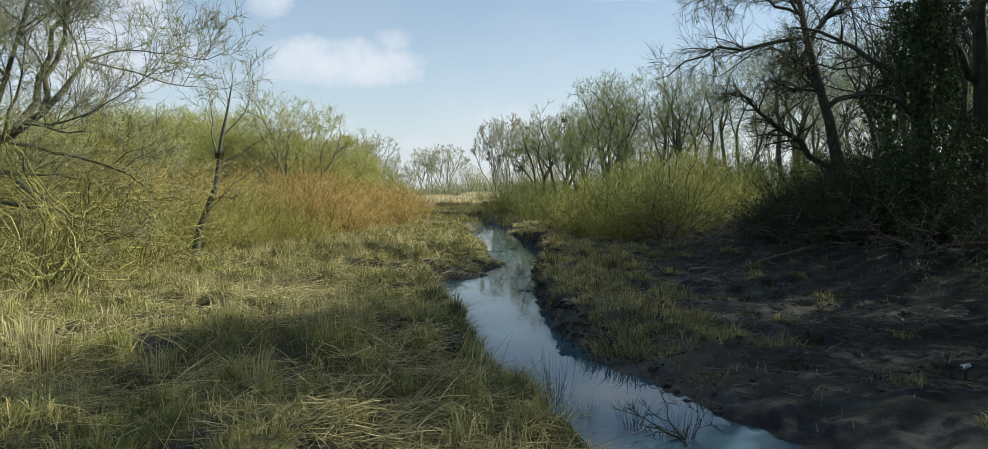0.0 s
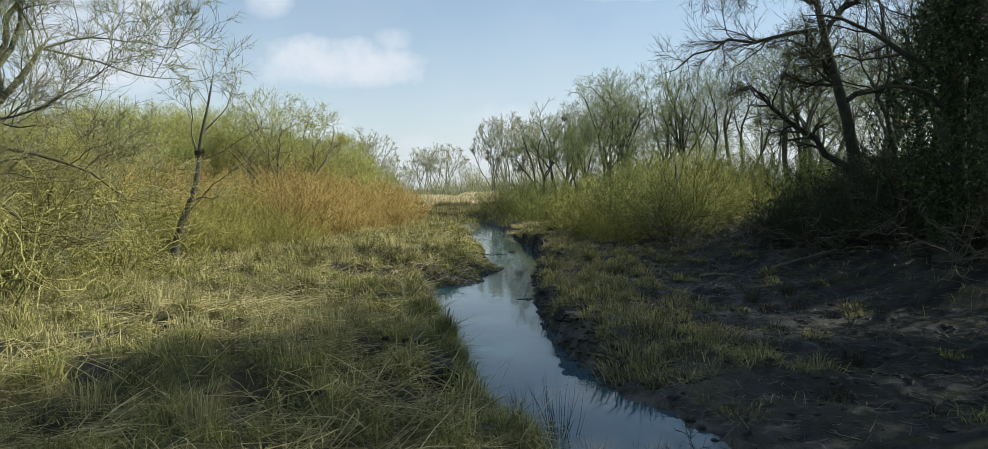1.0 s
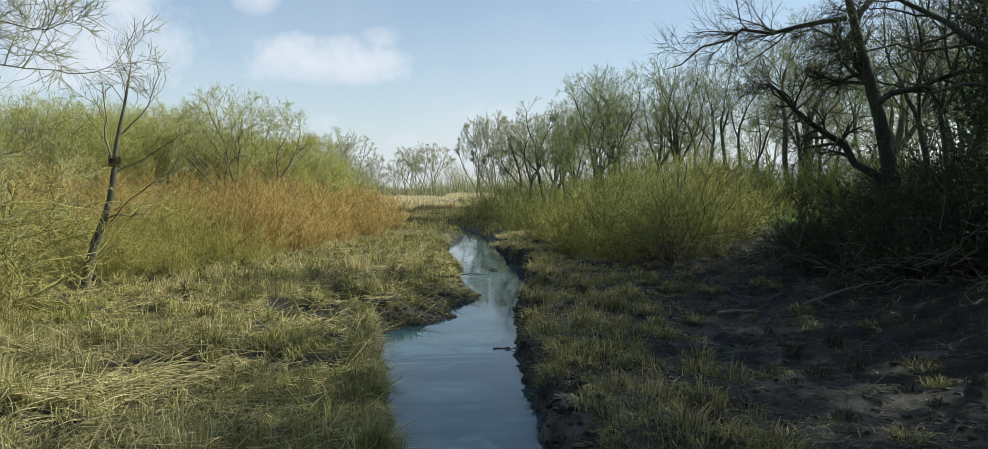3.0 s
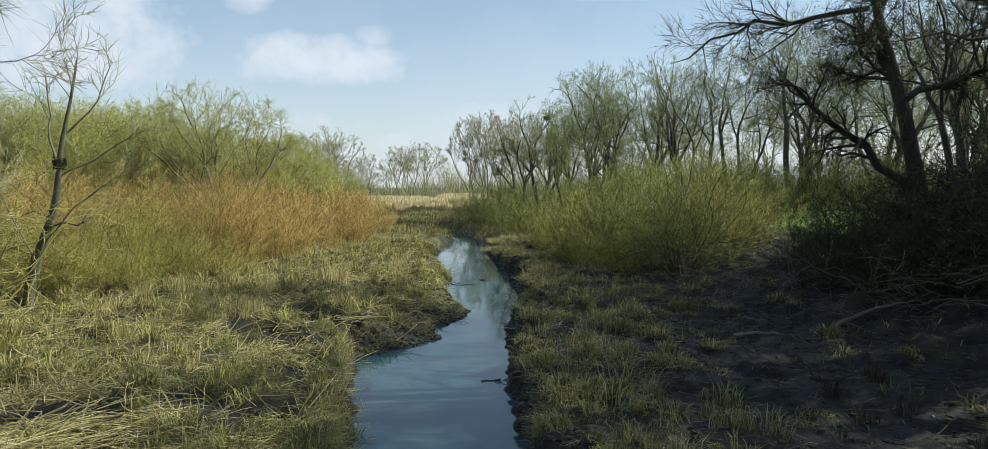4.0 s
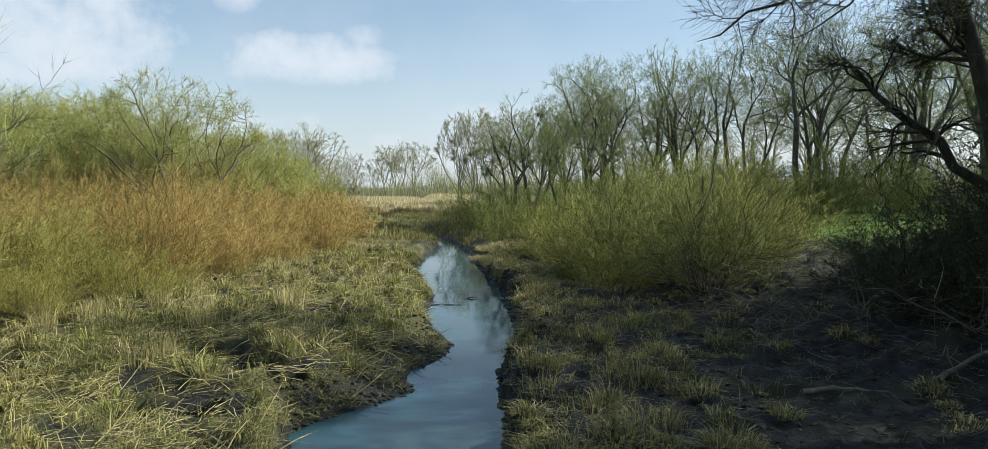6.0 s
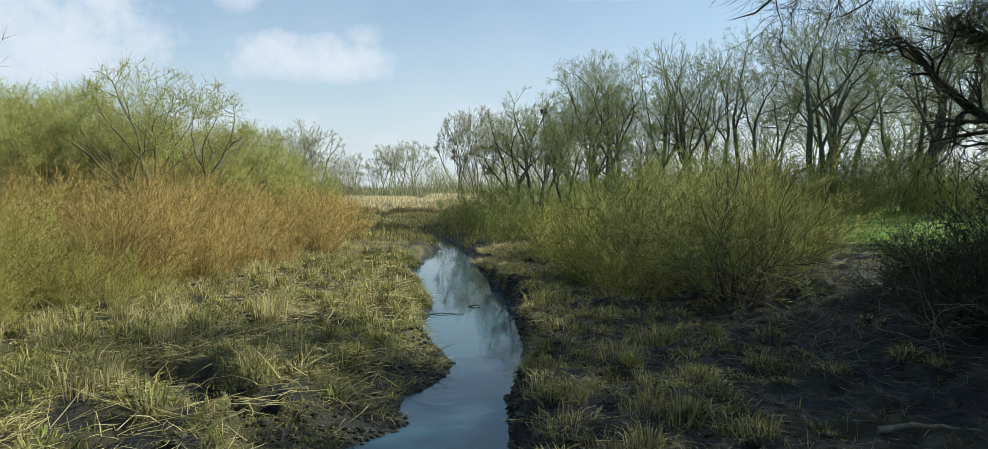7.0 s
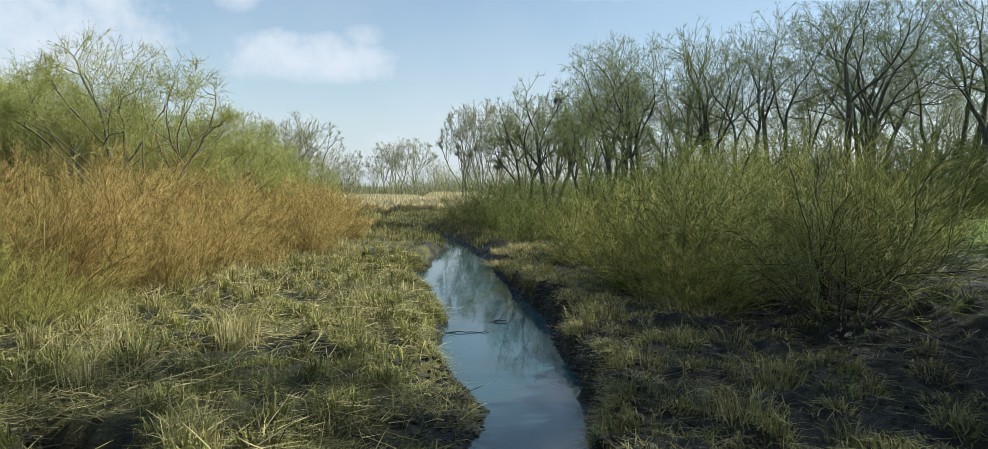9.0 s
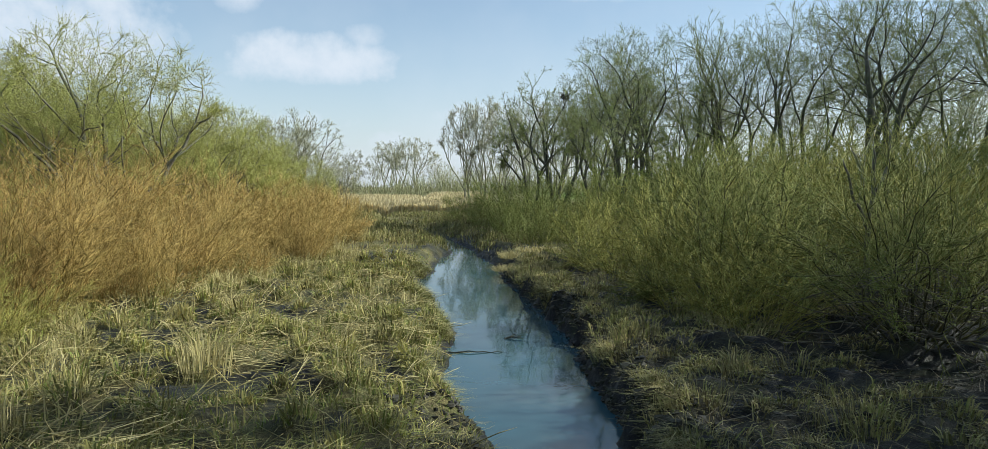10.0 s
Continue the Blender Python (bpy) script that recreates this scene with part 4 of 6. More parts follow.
for x, y, sc in ((-20.5, 83, 1.0), (-18, 88, 0.95), (-25, 90, 1.0), (-13, 95, 0.6), (-30, 80, 1.0), (-17.2, 80, 0.6)):
    set_again(west_far, on_ground(x, y), RNG.uniform(0, 360), sc, 1.1)

# ---- bushes ----
OSIER = "osier thicket"
osiers = [
    shrub("osier_bush", 61, 3.3, 60, 0.45, "dense osier bush of thin orange-brown shoots", "bush", on_ground(-9.0, 44), TWIG_OSIER, TWIG_OSIER, group=OSIER, n2=9, n3=7, stem_r=0.012, twig_r=0.007, base=1.1, wander=0.17),
    shrub("osier_bush", 62, 3.0, 55, 0.6, "dense osier bush of thin orange-brown shoots", "bush", on_ground(-7.2, 49), TWIG_OSIER, TWIG_OSIER, group=OSIER, n2=9, n3=7, stem_r=0.011, twig_r=0.007, base=1.2, wander=0.17),
    shrub("osier_bush", 64, 3.1, 44, 0.5, "osier bush of thin orange-brown shoots, farther off", "bush", on_ground(-8.6, 56), TWIG_OSIER, TWIG_OSIER, group=OSIER, n2=8, n3=7, stem_r=0.014, base=1.3, twig_r=0.008, wander=0.17),
]
olive_osier = shrub("willow_bush", 63, 2.9, 50, 0.75, "olive willow bush with a tangle of fine shoots", "bush", on_ground(-10.5, 31.5), TWIG_OLIVE, TWIG_OLIVE, BUD_GREEN, 1, 0.035, OSIER, n2=9, n3=7, stem_r=0.012, base=1.1, wander=0.18)
spots = [(-11.5, 40.5, 1.1), (-13.8, 43, 1.15), (-16.5, 40.5, 1.15), (-8.8, 47.3, 0.95), (-11, 46, 1.05), (-6.6, 53, 0.85), (-8.6, 53, 1.0), (-11, 51, 1.1), (-7.4, 57, 0.85), (-10.6, 58, 0.95), (-12, 57, 1.1),
         (-8.2, 63, 0.8), (-10.5, 64, 0.95), (-9.6, 70, 0.75), (-12, 70, 0.95), (-13.5, 36.5, 1.05), (-10.6, 37, 0.95), (-8.6, 39.5, 0.85), (-9.3, 34.5, 0.85), (-12, 33, 1.0), (-7.6, 36.5, 0.72), (-15, 33, 1.05), (-18, 36, 1.15),
         (-19.5, 42, 1.2), (-14.5, 48.5, 1.1), (-11.5, 76, 0.8), (-13.5, 80, 0.9), (-16, 75, 0.95), (-6.2, 46.5, 0.6), (-6.9, 41.5, 0.6)]
for i, (x, y, sc) in enumerate(spots):
    set_again(osiers[2] if y > 50 else olive_osier if i % 4 == 3 and y < 42 else osiers[i % 2], on_ground(x, y), RNG.uniform(0, 360), sc * (1.17 if x < -8 else 1.0), RNG.uniform(0.95, 1.2))
for x, y, sc in ((-13.5, 30, 1.0), (-16, 29.5, 1.1), (-17.5, 26, 1.15), (-14.5, 26, 0.95), (-12.5, 28.3, 0.8), (-19, 31, 1.3), (-21, 27, 1.4), (-8.4, 31.5, 0.65), (-15.5, 24.0, 1.0), (-18, 22, 1.1), (-11.2, 28.6, 0.7), (-16.5, 18, 1.0), (-10.0, 29.6, 0.6)):
    set_again(olive_osier, on_ground(x, y), RNG.uniform(0, 360), sc, RNG.uniform(1.0, 1.2))

EAST = "green willow bushes along the east bank"
east_a = shrub("willow_bush", 71, 3.7, 64, 1.35, "wide willow bush with mossy green arching stems", "bush", on_ground(7.9, 32.1), TWIG_STEM, TWIG_MOSS, BUD_DULL, 2, 0.04, EAST, n2=9, n3=5, stem_r=0.022, twig_r=0.009, l2=0.42, wander=0.34, up=0.05, base=0.75, lo=0.32)
east_b = shrub("willow_bush", 72, 3.4, 46, 0.8, "olive-green willow bush with fine upright shoots", "bush", on_ground(5.6, 36.8), TWIG_GREENISH, TWIG_GREENISH, BUD_DULL, 2, 0.04, EAST, n2=9, n3=6, stem_r=0.018, twig_r=0.009, up=0.05, base=1.0, wander=0.18)
east_far = shrub("willow_bush", 74, 3.4, 40, 0.75, "grey-green willow bush beyond the bend", "bush", on_ground(4.4, 56), TWIG_MOSS, TWIG_MOSS, BUD_DULL, 2, 0.06, EAST, n2=7, n3=6, stem_r=0.016, up=0.05, base=1.2, twig_r=0.008, wander=0.17)
for i, (x, y, sc) in enumerate(((5.7, 34.0, 0.72), (6.6, 36.0, 0.9), (9.9, 34.6, 0.95), (11.4, 37.2, 1.1), (7.9, 39.6, 1.1), (4.9, 42.8, 0.8), (12.6, 42, 1.2), (8.8, 46, 1.05), (5.4, 48.5, 0.85), (13, 48.5, 1.2),
                                (2.6, 60, 1.0), (5.5, 62, 1.25), (8, 55, 1.2), (11, 54, 1.2), (16.5, 53, 1.2), (1.8, 67, 1.0), (4, 72, 1.2), (14, 61, 1.3), (17.5, 62, 1.3), (21, 61, 1.35), (25, 60, 1.3), (29, 60, 1.35), (33, 60, 1.35), (38, 62, 1.4), (2.9, 53.5, 0.65), (11, 66, 1.3), (0, 74, 0.9), (16, 65, 1.6), (19.5, 64, 1.7), (23, 64.5, 1.7), (27, 63.5, 1.75), (31, 64, 1.8), (35.5, 64, 1.8), (40, 66, 1.9), (45, 65, 1.9), (50, 63, 1.9), (43, 60, 1.6), (48, 58, 1.6), (13.5, 57, 1.35))):
    set_again(east_far if y > 50 else (east_b, east_a)[i % 3 == 1], on_ground(x, y), RNG.uniform(0, 360), sc, RNG.uniform(1.0, 1.25))

THORN = "dark thorn bushes under the trees"
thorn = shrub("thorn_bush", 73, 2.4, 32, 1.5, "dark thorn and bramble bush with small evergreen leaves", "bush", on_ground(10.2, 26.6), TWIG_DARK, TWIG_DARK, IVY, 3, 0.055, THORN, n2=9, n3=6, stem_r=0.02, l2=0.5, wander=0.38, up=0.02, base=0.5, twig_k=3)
# copies below y 14 and some farther east are unseen, added for shade
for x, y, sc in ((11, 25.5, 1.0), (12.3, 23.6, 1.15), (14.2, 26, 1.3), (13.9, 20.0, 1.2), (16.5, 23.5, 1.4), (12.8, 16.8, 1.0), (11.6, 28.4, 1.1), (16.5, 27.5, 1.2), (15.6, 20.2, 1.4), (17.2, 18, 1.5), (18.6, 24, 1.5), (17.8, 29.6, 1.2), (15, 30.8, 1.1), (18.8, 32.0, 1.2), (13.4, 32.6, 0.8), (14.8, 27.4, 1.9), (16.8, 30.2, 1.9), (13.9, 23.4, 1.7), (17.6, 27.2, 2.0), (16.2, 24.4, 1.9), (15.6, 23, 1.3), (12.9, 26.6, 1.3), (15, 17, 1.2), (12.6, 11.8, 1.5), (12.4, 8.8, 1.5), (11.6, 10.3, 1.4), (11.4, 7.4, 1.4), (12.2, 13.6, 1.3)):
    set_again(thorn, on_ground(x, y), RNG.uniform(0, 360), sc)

# ---- the big dark trees on the east bank ----
def big_tree(name, seed, at, trunks, limbs, label, leaves=1, twig=None, crown=None, group="", n2=9, bark=BARK_DARK, shoots=None):
    """A tree with its own trunk and limb lines (offsets from the foot)."""
    rng = np.random.default_rng(seed)
    tree = thing(name, at, label, "tree", group)
    lines, rads = [], []
    for pts, r0, r1 in trunks:
        P = line(pts, 14)[None]
        R = np.linspace(r0, r1, 14)[None].copy()
        R[0, 0] *= 1.3
        bun = Bundle()
        tubes(bun, P, R, 10, 0.09, rng)
        part_of("trunk", bun.mesh("trunk"), bark, tree)
        lines.append(line(P[0, 5:], 9))
        rads.append(np.linspace(r0 * 0.5, r1, 9) * 0.5)
        p, d, r, t = sprout(rng, P, R, 7, 0.42, 0.97, 52)
        L = rng.uniform(2.2, 4.4, 7)
        LP, LR = grow(rng, p, d, L, np.maximum(r * 0.4, 0.03), 9, 0.16, 0.03, 0.25)
        for i in range(7):
            bun = Bundle()
            tubes(bun, LP[i:i + 1], LR[i:i + 1], 5, 0.06, rng)
            part_of("limb", bun.mesh("limb"), bark, tree)
            lines.append(LP[i])
            rads.append(LR[i])
    for pts, r0, r1 in limbs:
        P = line(pts, 9)[None]
        P[0, 1:-1] += rng.normal(0, 0.085, (7, 3))
        R = np.linspace(r0, r1, 9)[None]
        bun = Bundle()
        tubes(bun, P, R, 7, 0.07, rng)
        part_of("limb", bun.mesh("limb"), bark, tree)
        lines.append(P[0])
        rads.append(R[0])
    if shoots:
        p, d, r, t = sprout(rng, np.array(lines), np.array(rads), shoots["each"], 0.25, 1.0, 50)
        d = unit(d + np.array([0, 0, shoots["rise"]]))
        wood = fork_out(rng, p, d, shoots["length"] * rng.uniform(0.7, 1.3, len(p)), np.clip(r * 0.5, 0.012, 0.035), 4, 34, 0.78, shoots["up"], 0.17, 1)
        fork_crown(rng, wood, tree, bark, twig, BUD_GREEN, 0, 3, 0.45, 0.006, leaves, 0.035, 0.0)
        return tree
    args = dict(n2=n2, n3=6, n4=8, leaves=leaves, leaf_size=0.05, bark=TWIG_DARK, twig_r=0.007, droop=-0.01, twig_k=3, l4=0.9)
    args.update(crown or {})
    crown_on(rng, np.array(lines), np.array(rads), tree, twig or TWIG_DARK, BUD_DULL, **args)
    return tree


g = on_ground(14.1, 28.2)
big_tree("leaning_tree", 81, g,
         [([(0, 0, 0), (-0.2, 0, 1.5), (-0.55, -0.1, 3.2), (-1.15, -0.2, 5.2), (-1.55, -0.2, 6.5), (-1.95, 0, 8.2), (-2.2, 0.2, 9.8), (-2.3, 0.4, 11.8)], 0.29, 0.05)],
         [([(-0.5, 0, 2.2), (-2.0, -0.1, 3.7), (-3.2, -0.2, 4.5), (-4.0, -0.2, 5.1), (-4.6, -0.3, 5.7)], 0.15, 0.05),
          ([(-1.9, 0.2, 7.8), (-3.2, 0.8, 7.7), (-5.0, 1.2, 7.55), (-6.2, 1.4, 6.95), (-7.0, 1.4, 6.5), (-7.6, 1.4, 6.3)], 0.09, 0.015),
          ([(-2.1, 0.3, 9.2), (-3.8, -0.4, 9.6), (-5.4, -1.2, 9.3), (-6.8, -1.8, 8.6)], 0.07, 0.015),
          # the next two limbs are added to throw a shade band on the west bank
          ([(-2.2, 0.3, 9.4), (-1.7, 1.3, 10.8), (-1.4, 2.2, 12.0), (-1.2, 2.8, 13.0)], 0.08, 0.02),
          ([(-2.1, 0.3, 8.8), (-2.8, 1.6, 9.7), (-3.4, 2.6, 10.2), (-4.0, 3.4, 10.4)], 0.07, 0.02),
          ([(-1.9, 0.2, 7.0), (-1.0, 0.8, 8.5), (0.2, 1.2, 9.6), (1.6, 1.4, 10.5)], 0.13, 0.03),
          ([(-1.1, -0.2, 5.0), (0.2, -0.8, 5.8), (1.8, -1.2, 6.0), (3.4, -1.6, 6.6)], 0.12, 0.03),
          ([(-2.0, 0, 8.6), (-2.8, -0.6, 9.5), (-3.6, -0.8, 10.0), (-4.4, -0.8, 10.1)], 0.08, 0.02),
          ([(-1.4, 0, 6.0), (-2.6, -0.9, 7.0), (-3.6, -1.4, 7.1), (-4.4, -1.6, 6.9)], 0.07, 0.02)],
         "large dark leaning tree with long low limbs over the bank", 1, None, dict(n4=7, twig_r=0.0065, wander=0.22, droop=-0.03, l2=0.29, n3=6), n2=15)

g = on_ground(12.2, 20.2)
ivy_tree = big_tree("ivy_clad_tree", 82, g,
                    [([(0, 0, 0), (0.05, 0.1, 2.5), (-0.1, 0.1, 5), (0.1, 0, 8), (0.3, 0.2, 12)], 0.36, 0.08)],
                    [([(0, 0.1, 4.6), (-1.4, 0.4, 5.8), (-2.6, 0.6, 6.4), (-3.9, 0.6, 6.6)], 0.11, 0.02),
                     ([(0, 0.1, 3.6), (-1.0, -0.5, 4.4), (-2.2, -0.9, 4.6), (-3.4, -1.2, 4.2)], 0.08, 0.02),
                     ([(0.1, 0, 6.4), (1.4, 0.2, 7.2), (2.6, 0.4, 7.4), (4.0, 0.2, 8.2)], 0.12, 0.03)],
                    "dark tree thickly clad in evergreen ivy", crown=dict(n3=4, n4=5), n2=6)


def ivy_on(tree, seed, h0, h1, count):
    rng = np.random.default_rng(seed)
    z = h0 + (h1 - h0) * rng.uniform(0, 1, count) ** 0.9
    a = rng.uniform(0, 6.283, count)
    swell = 0.45 + 0.45 * np.sin(np.clip((z - h0) / (h1 - h0), 0, 1) * 3.0) + 0.55 * lattice(a * 1.3, z * 0.9, 31) + 0.35 * lattice(a * 3, z * 2.4, 32)
    r = np.maximum(0.3, swell * rng.uniform(0.55, 1.15, count))
    held = lattice(a * 2.2 + 7, z * 1.6, 33) + rng.normal(0, 0.25, count) > -0.3
    z, a, r = z[held], a[held], r[held]
    bun = Bundle()
    leaf_quads(bun, rng, np.stack([np.cos(a) * r, np.sin(a) * r, z], 1), 0.12, 0.8)
    part_of("ivy", bun.mesh("ivy", False), IVY, tree, "dark glossy evergreen ivy")


ivy_on(ivy_tree, 5, 0.3, 7.3, 17500)
g = on_ground(15.0, 21.6)
big_tree("dark_tree", 83, g,
                     [([(0, 0, 0), (-0.1, 0, 3), (-0.35, 0, 6), (-0.5, 0.1, 9), (-0.4, 0.3, 12.5)], 0.34, 0.08),
                      ([(-0.1, 0, 1.8), (-0.7, 0.2, 4.0), (-1.3, 0.3, 6.2), (-2.0, 0.4, 9.5)], 0.2, 0.05)],
                     [([(-0.3, 0, 5.0), (-1.4, -0.4, 5.9), (-2.2, -0.6, 6.4), (-3.6, -0.8, 6.2)], 0.13, 0.03)],
                     "dark bare tree with two trunks at the wood edge", 0, None, dict(n3=4, n4=4, twig_k=2), "dark trees on the east bank", 4)
# dense trees that stay out of view, added to cast shade on the banks
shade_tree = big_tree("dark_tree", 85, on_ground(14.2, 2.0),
                      [([(0, 0, 0), (-0.1, 0, 3), (-0.35, 0, 6), (-0.5, 0.1, 9), (-0.4, 0.3, 13.5)], 0.34, 0.08), ([(-0.1, 0, 1.8), (-0.7, 0.2, 4.0), (-1.3, 0.3, 6.2), (-2.0, 0.4, 10.5)], 0.2, 0.05)],
                      [([(-0.3, 0, 5.0), (-1.4, -0.4, 5.9), (-2.2, -0.6, 6.4), (-3.6, -0.8, 6.2)], 0.13, 0.03)],
                      "unseen leafy dark tree added to shade the banks", 4, None, dict(leaf_size=0.12, n3=5, n4=6, twig_k=2), "dark trees on the east bank", 8)
for x, y, r, sc in ((13.9, 11.8, 60, 0.95), (16.8, 10.2, 280, 1.0), (16.6, 14.2, 10, 0.95), (15, -5, 300, 1.1), (13.5, 4.6, 100, 0.9), (19, 15.8, 140, 1.0), (15.2, 13.2, 200, 0.95), (19.5, 19.5, 40, 1.0), (20.8, 25.0, 230, 1.0), (23.6, 30.2, 110, 1.0)):
    set_again(shade_tree, on_ground(x, y), r, sc)
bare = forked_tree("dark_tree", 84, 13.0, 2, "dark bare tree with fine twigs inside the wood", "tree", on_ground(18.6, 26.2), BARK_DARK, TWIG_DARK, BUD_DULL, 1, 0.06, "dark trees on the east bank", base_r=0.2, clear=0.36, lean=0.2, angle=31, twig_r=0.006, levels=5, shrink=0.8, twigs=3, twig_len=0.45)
# several copies stand right of the view, added so their shade darkens the mud
for x, y, r, sc in ((23.5, 39, 310, 1.05), (21.5, 30, 160, 1.0), (19.4, 20.4, 80, 1.0), (29, 42, 200, 1.15), (22.5, 22.5, 60, 1.05), (25.5, 28, 120, 1.1), (17.6, 31.5, 280, 0.85)):
    set_again(bare, on_ground(x, y), r, sc)

# ---- west foreground: leaning willow, dead snag ----
g = on_ground(-14.4, 17.6)
big_tree("leaning_willow", 91, g,
         [([(0, 0, 0), (0.3, 0, 1.3), (1.0, -0.1, 2.6), (2.2, -0.2, 3.6), (3.0, -0.3, 3.9), (3.7, -0.3, 4.4), (4.1, 0, 5.2), (4.4, 0.2, 5.9)], 0.21, 0.04),
          ([(0.2, 0.2, 0.8), (1.2, 0.6, 3.2), (1.9, 0.8, 5.4), (2.6, 1.0, 8.0)], 0.11, 0.03)],
         [([(2.6, -0.2, 3.7), (3.0, 0.4, 5.0), (3.3, 0.6, 6.4), (3.6, 0.8, 8.0)], 0.11, 0.02),
          ([(3.4, -0.3, 4.2), (3.6, 0, 5.6), (3.9, 0.2, 6.8), (4.1, 0.2, 8.2)], 0.08, 0.02),
          ([(1.6, 0, 3.0), (2.8, -0.4, 2.7), (3.8, -0.6, 2.2), (5.0, -0.8, 1.3)], 0.08, 0.02),
          ([(0.8, 0, 2.2), (2.0, 0.6, 2.2), (3.4, 1.0, 1.9), (4.6, 1.2, 1.0)], 0.07, 0.02),
          ([(2.4, 0, 3.6), (3.6, 0.6, 3.3), (4.8, 0.8, 2.9), (5.8, 0.9, 2.2)], 0.06, 0.015)],
         "leaning willow with arching limbs and fine upright twigs", 0, TWIG_GREY, bark=BARK_WILLOW, shoots=dict(each=6, rise=0.75, length=0.8, up=0.05))


def arching_tangle(seed, at, stems, length, label, bark, twig, r=0.03):
    """A collapsed willow: bare limbs arch out from the stool and hang to the ground."""
    rng = np.random.default_rng(seed)
    bush = thing("collapsed_willow", at, label, "tree", "collapsed willows on the west bank")
    a = rng.uniform(0, 6.283, stems)
    D = np.stack([np.cos(a), np.sin(a), rng.uniform(0.7, 2.2, stems)], 1)
    P0 = np.stack([np.cos(a), np.sin(a), a * 0 + 0.3], 1) * rng.uniform(0.1, 0.7, (stems, 1))
    wood = fork_out(rng, P0, D, length * rng.uniform(0.8, 1.3, stems), r * rng.uniform(0.7, 1.3, stems), 4, 44, 0.72, -0.06, 0.30, 1, 6)
    for P, R in wood:
        P[..., 2] = np.maximum(P[..., 2], 0.05 + R)
    for i in range(stems):
        bun = Bundle()
        tubes(bun, on_past(wood[0][0][i:i + 1]), wide_past(wood[0][1][i:i + 1]), 6, 0.06, rng)
        part_of("limb", bun.mesh("limb"), bark, bush)
    fork_crown(rng, wood, bush, twig, twig, BUD_GREEN, 1, 2, 0.3, 0.006, 0, 0.03, -0.03, 1)
    return bush


cw = arching_tangle(95, on_ground(-11.2, 18.6), 26, 1.9, "collapsed willow with bare yellow-green limbs arching to the mud", BARK_OLIVE, TWIG_LIMB, 0.026)
for x, y, r, sc in ((-13.2, 19.8, 80, 1.2), (-10.8, 21.6, 200, 0.95), (-12.8, 23.6, 310, 1.1), (-14.8, 21.6, 140, 1.3), (-10.4, 16.4, 20, 0.9)):
    set_again(cw, on_ground(x, y), r, sc)


def snag():
    rng = np.random.default_rng(92)
    g = on_ground(-11.0, 26.0)
    tree = thing("dead_tree", g, "dead grey-barked tree with a bird nest and bare top", "tree")
    P = line([(0, 0, 0), (0.15, 0, 1.0), (0.55, -0.1, 1.9), (0.95, -0.2, 2.6), (1.02, -0.2, 3.6), (1.1, -0.2, 4.3), (1.35, -0.2, 5.2), (1.6, -0.2, 6.6)], 16)[None]
    R = np.linspace(0.15, 0.015, 16)[None]
    bun = Bundle()
    tubes(bun, P, R, 8, 0.1, rng)
    part_of("trunk", bun.mesh("trunk"), BARK_ROW, tree)
    lines, rads = [], []
    for pts, r in (([(0.95, -0.2, 3.75), (0.75, -0.1, 4.4), (0.8, -0.1, 5.2), (0.6, 0, 6.2)], 0.045), ([(1.1, -0.2, 4.4), (1.8, -0.1, 5.0), (2.1, 0, 5.8), (2.3, 0.1, 6.6)], 0.04),
                   ([(0.75, -0.1, 2.15), (1.1, -0.3, 2.25), (1.6, -0.4, 2.2), (1.9, -0.5, 2.35)], 0.045), ([(0.25, 0, 1.3), (-0.4, 0, 2.4), (-0.6, 0.1, 3.4), (-1.0, 0.2, 4.6)], 0.032),
                   ([(1.0, -0.2, 3.4), (1.8, 0, 3.8), (2.6, 0.2, 4.4), (3.0, 0.3, 5.0)], 0.035), ([(0.4, 0, 1.6), (1.4, -0.6, 2.4), (2.4, -0.9, 3.2), (3.2, -1.0, 3.6)], 0.035)):
        L = line(pts, 9)
        L[1:-1] += rng.normal(0, 0.03, (7, 3))
        bun = Bundle()
        tubes(bun, L[None], np.linspace(r, r * 0.25, 9)[None] * 0.75, 5, 0.08, rng)
        part_of("limb", bun.mesh("limb"), BARK_GREY, tree)
        lines.append(L)
        rads.append(np.linspace(r, r * 0.25, 9))
    lines.append(line(P[0, 8:], 9))
    rads.append(np.linspace(0.05, 0.015, 9))
    crown_on(rng, np.array(lines), np.array(rads), tree, TWIG_GREY, None, 5, 4, 3, bark=TWIG_GREY, lo=0.45, a2=30)
    nest((g[0] + 1.05, g[1] - 0.2, g[2] + 3.75), 0.2, "dark twig nest lodged in the dead tree's fork")


snag()
nest((6.9, 70.2, 9.75), 0.4, "large dark crow's nest high in a bare tree")

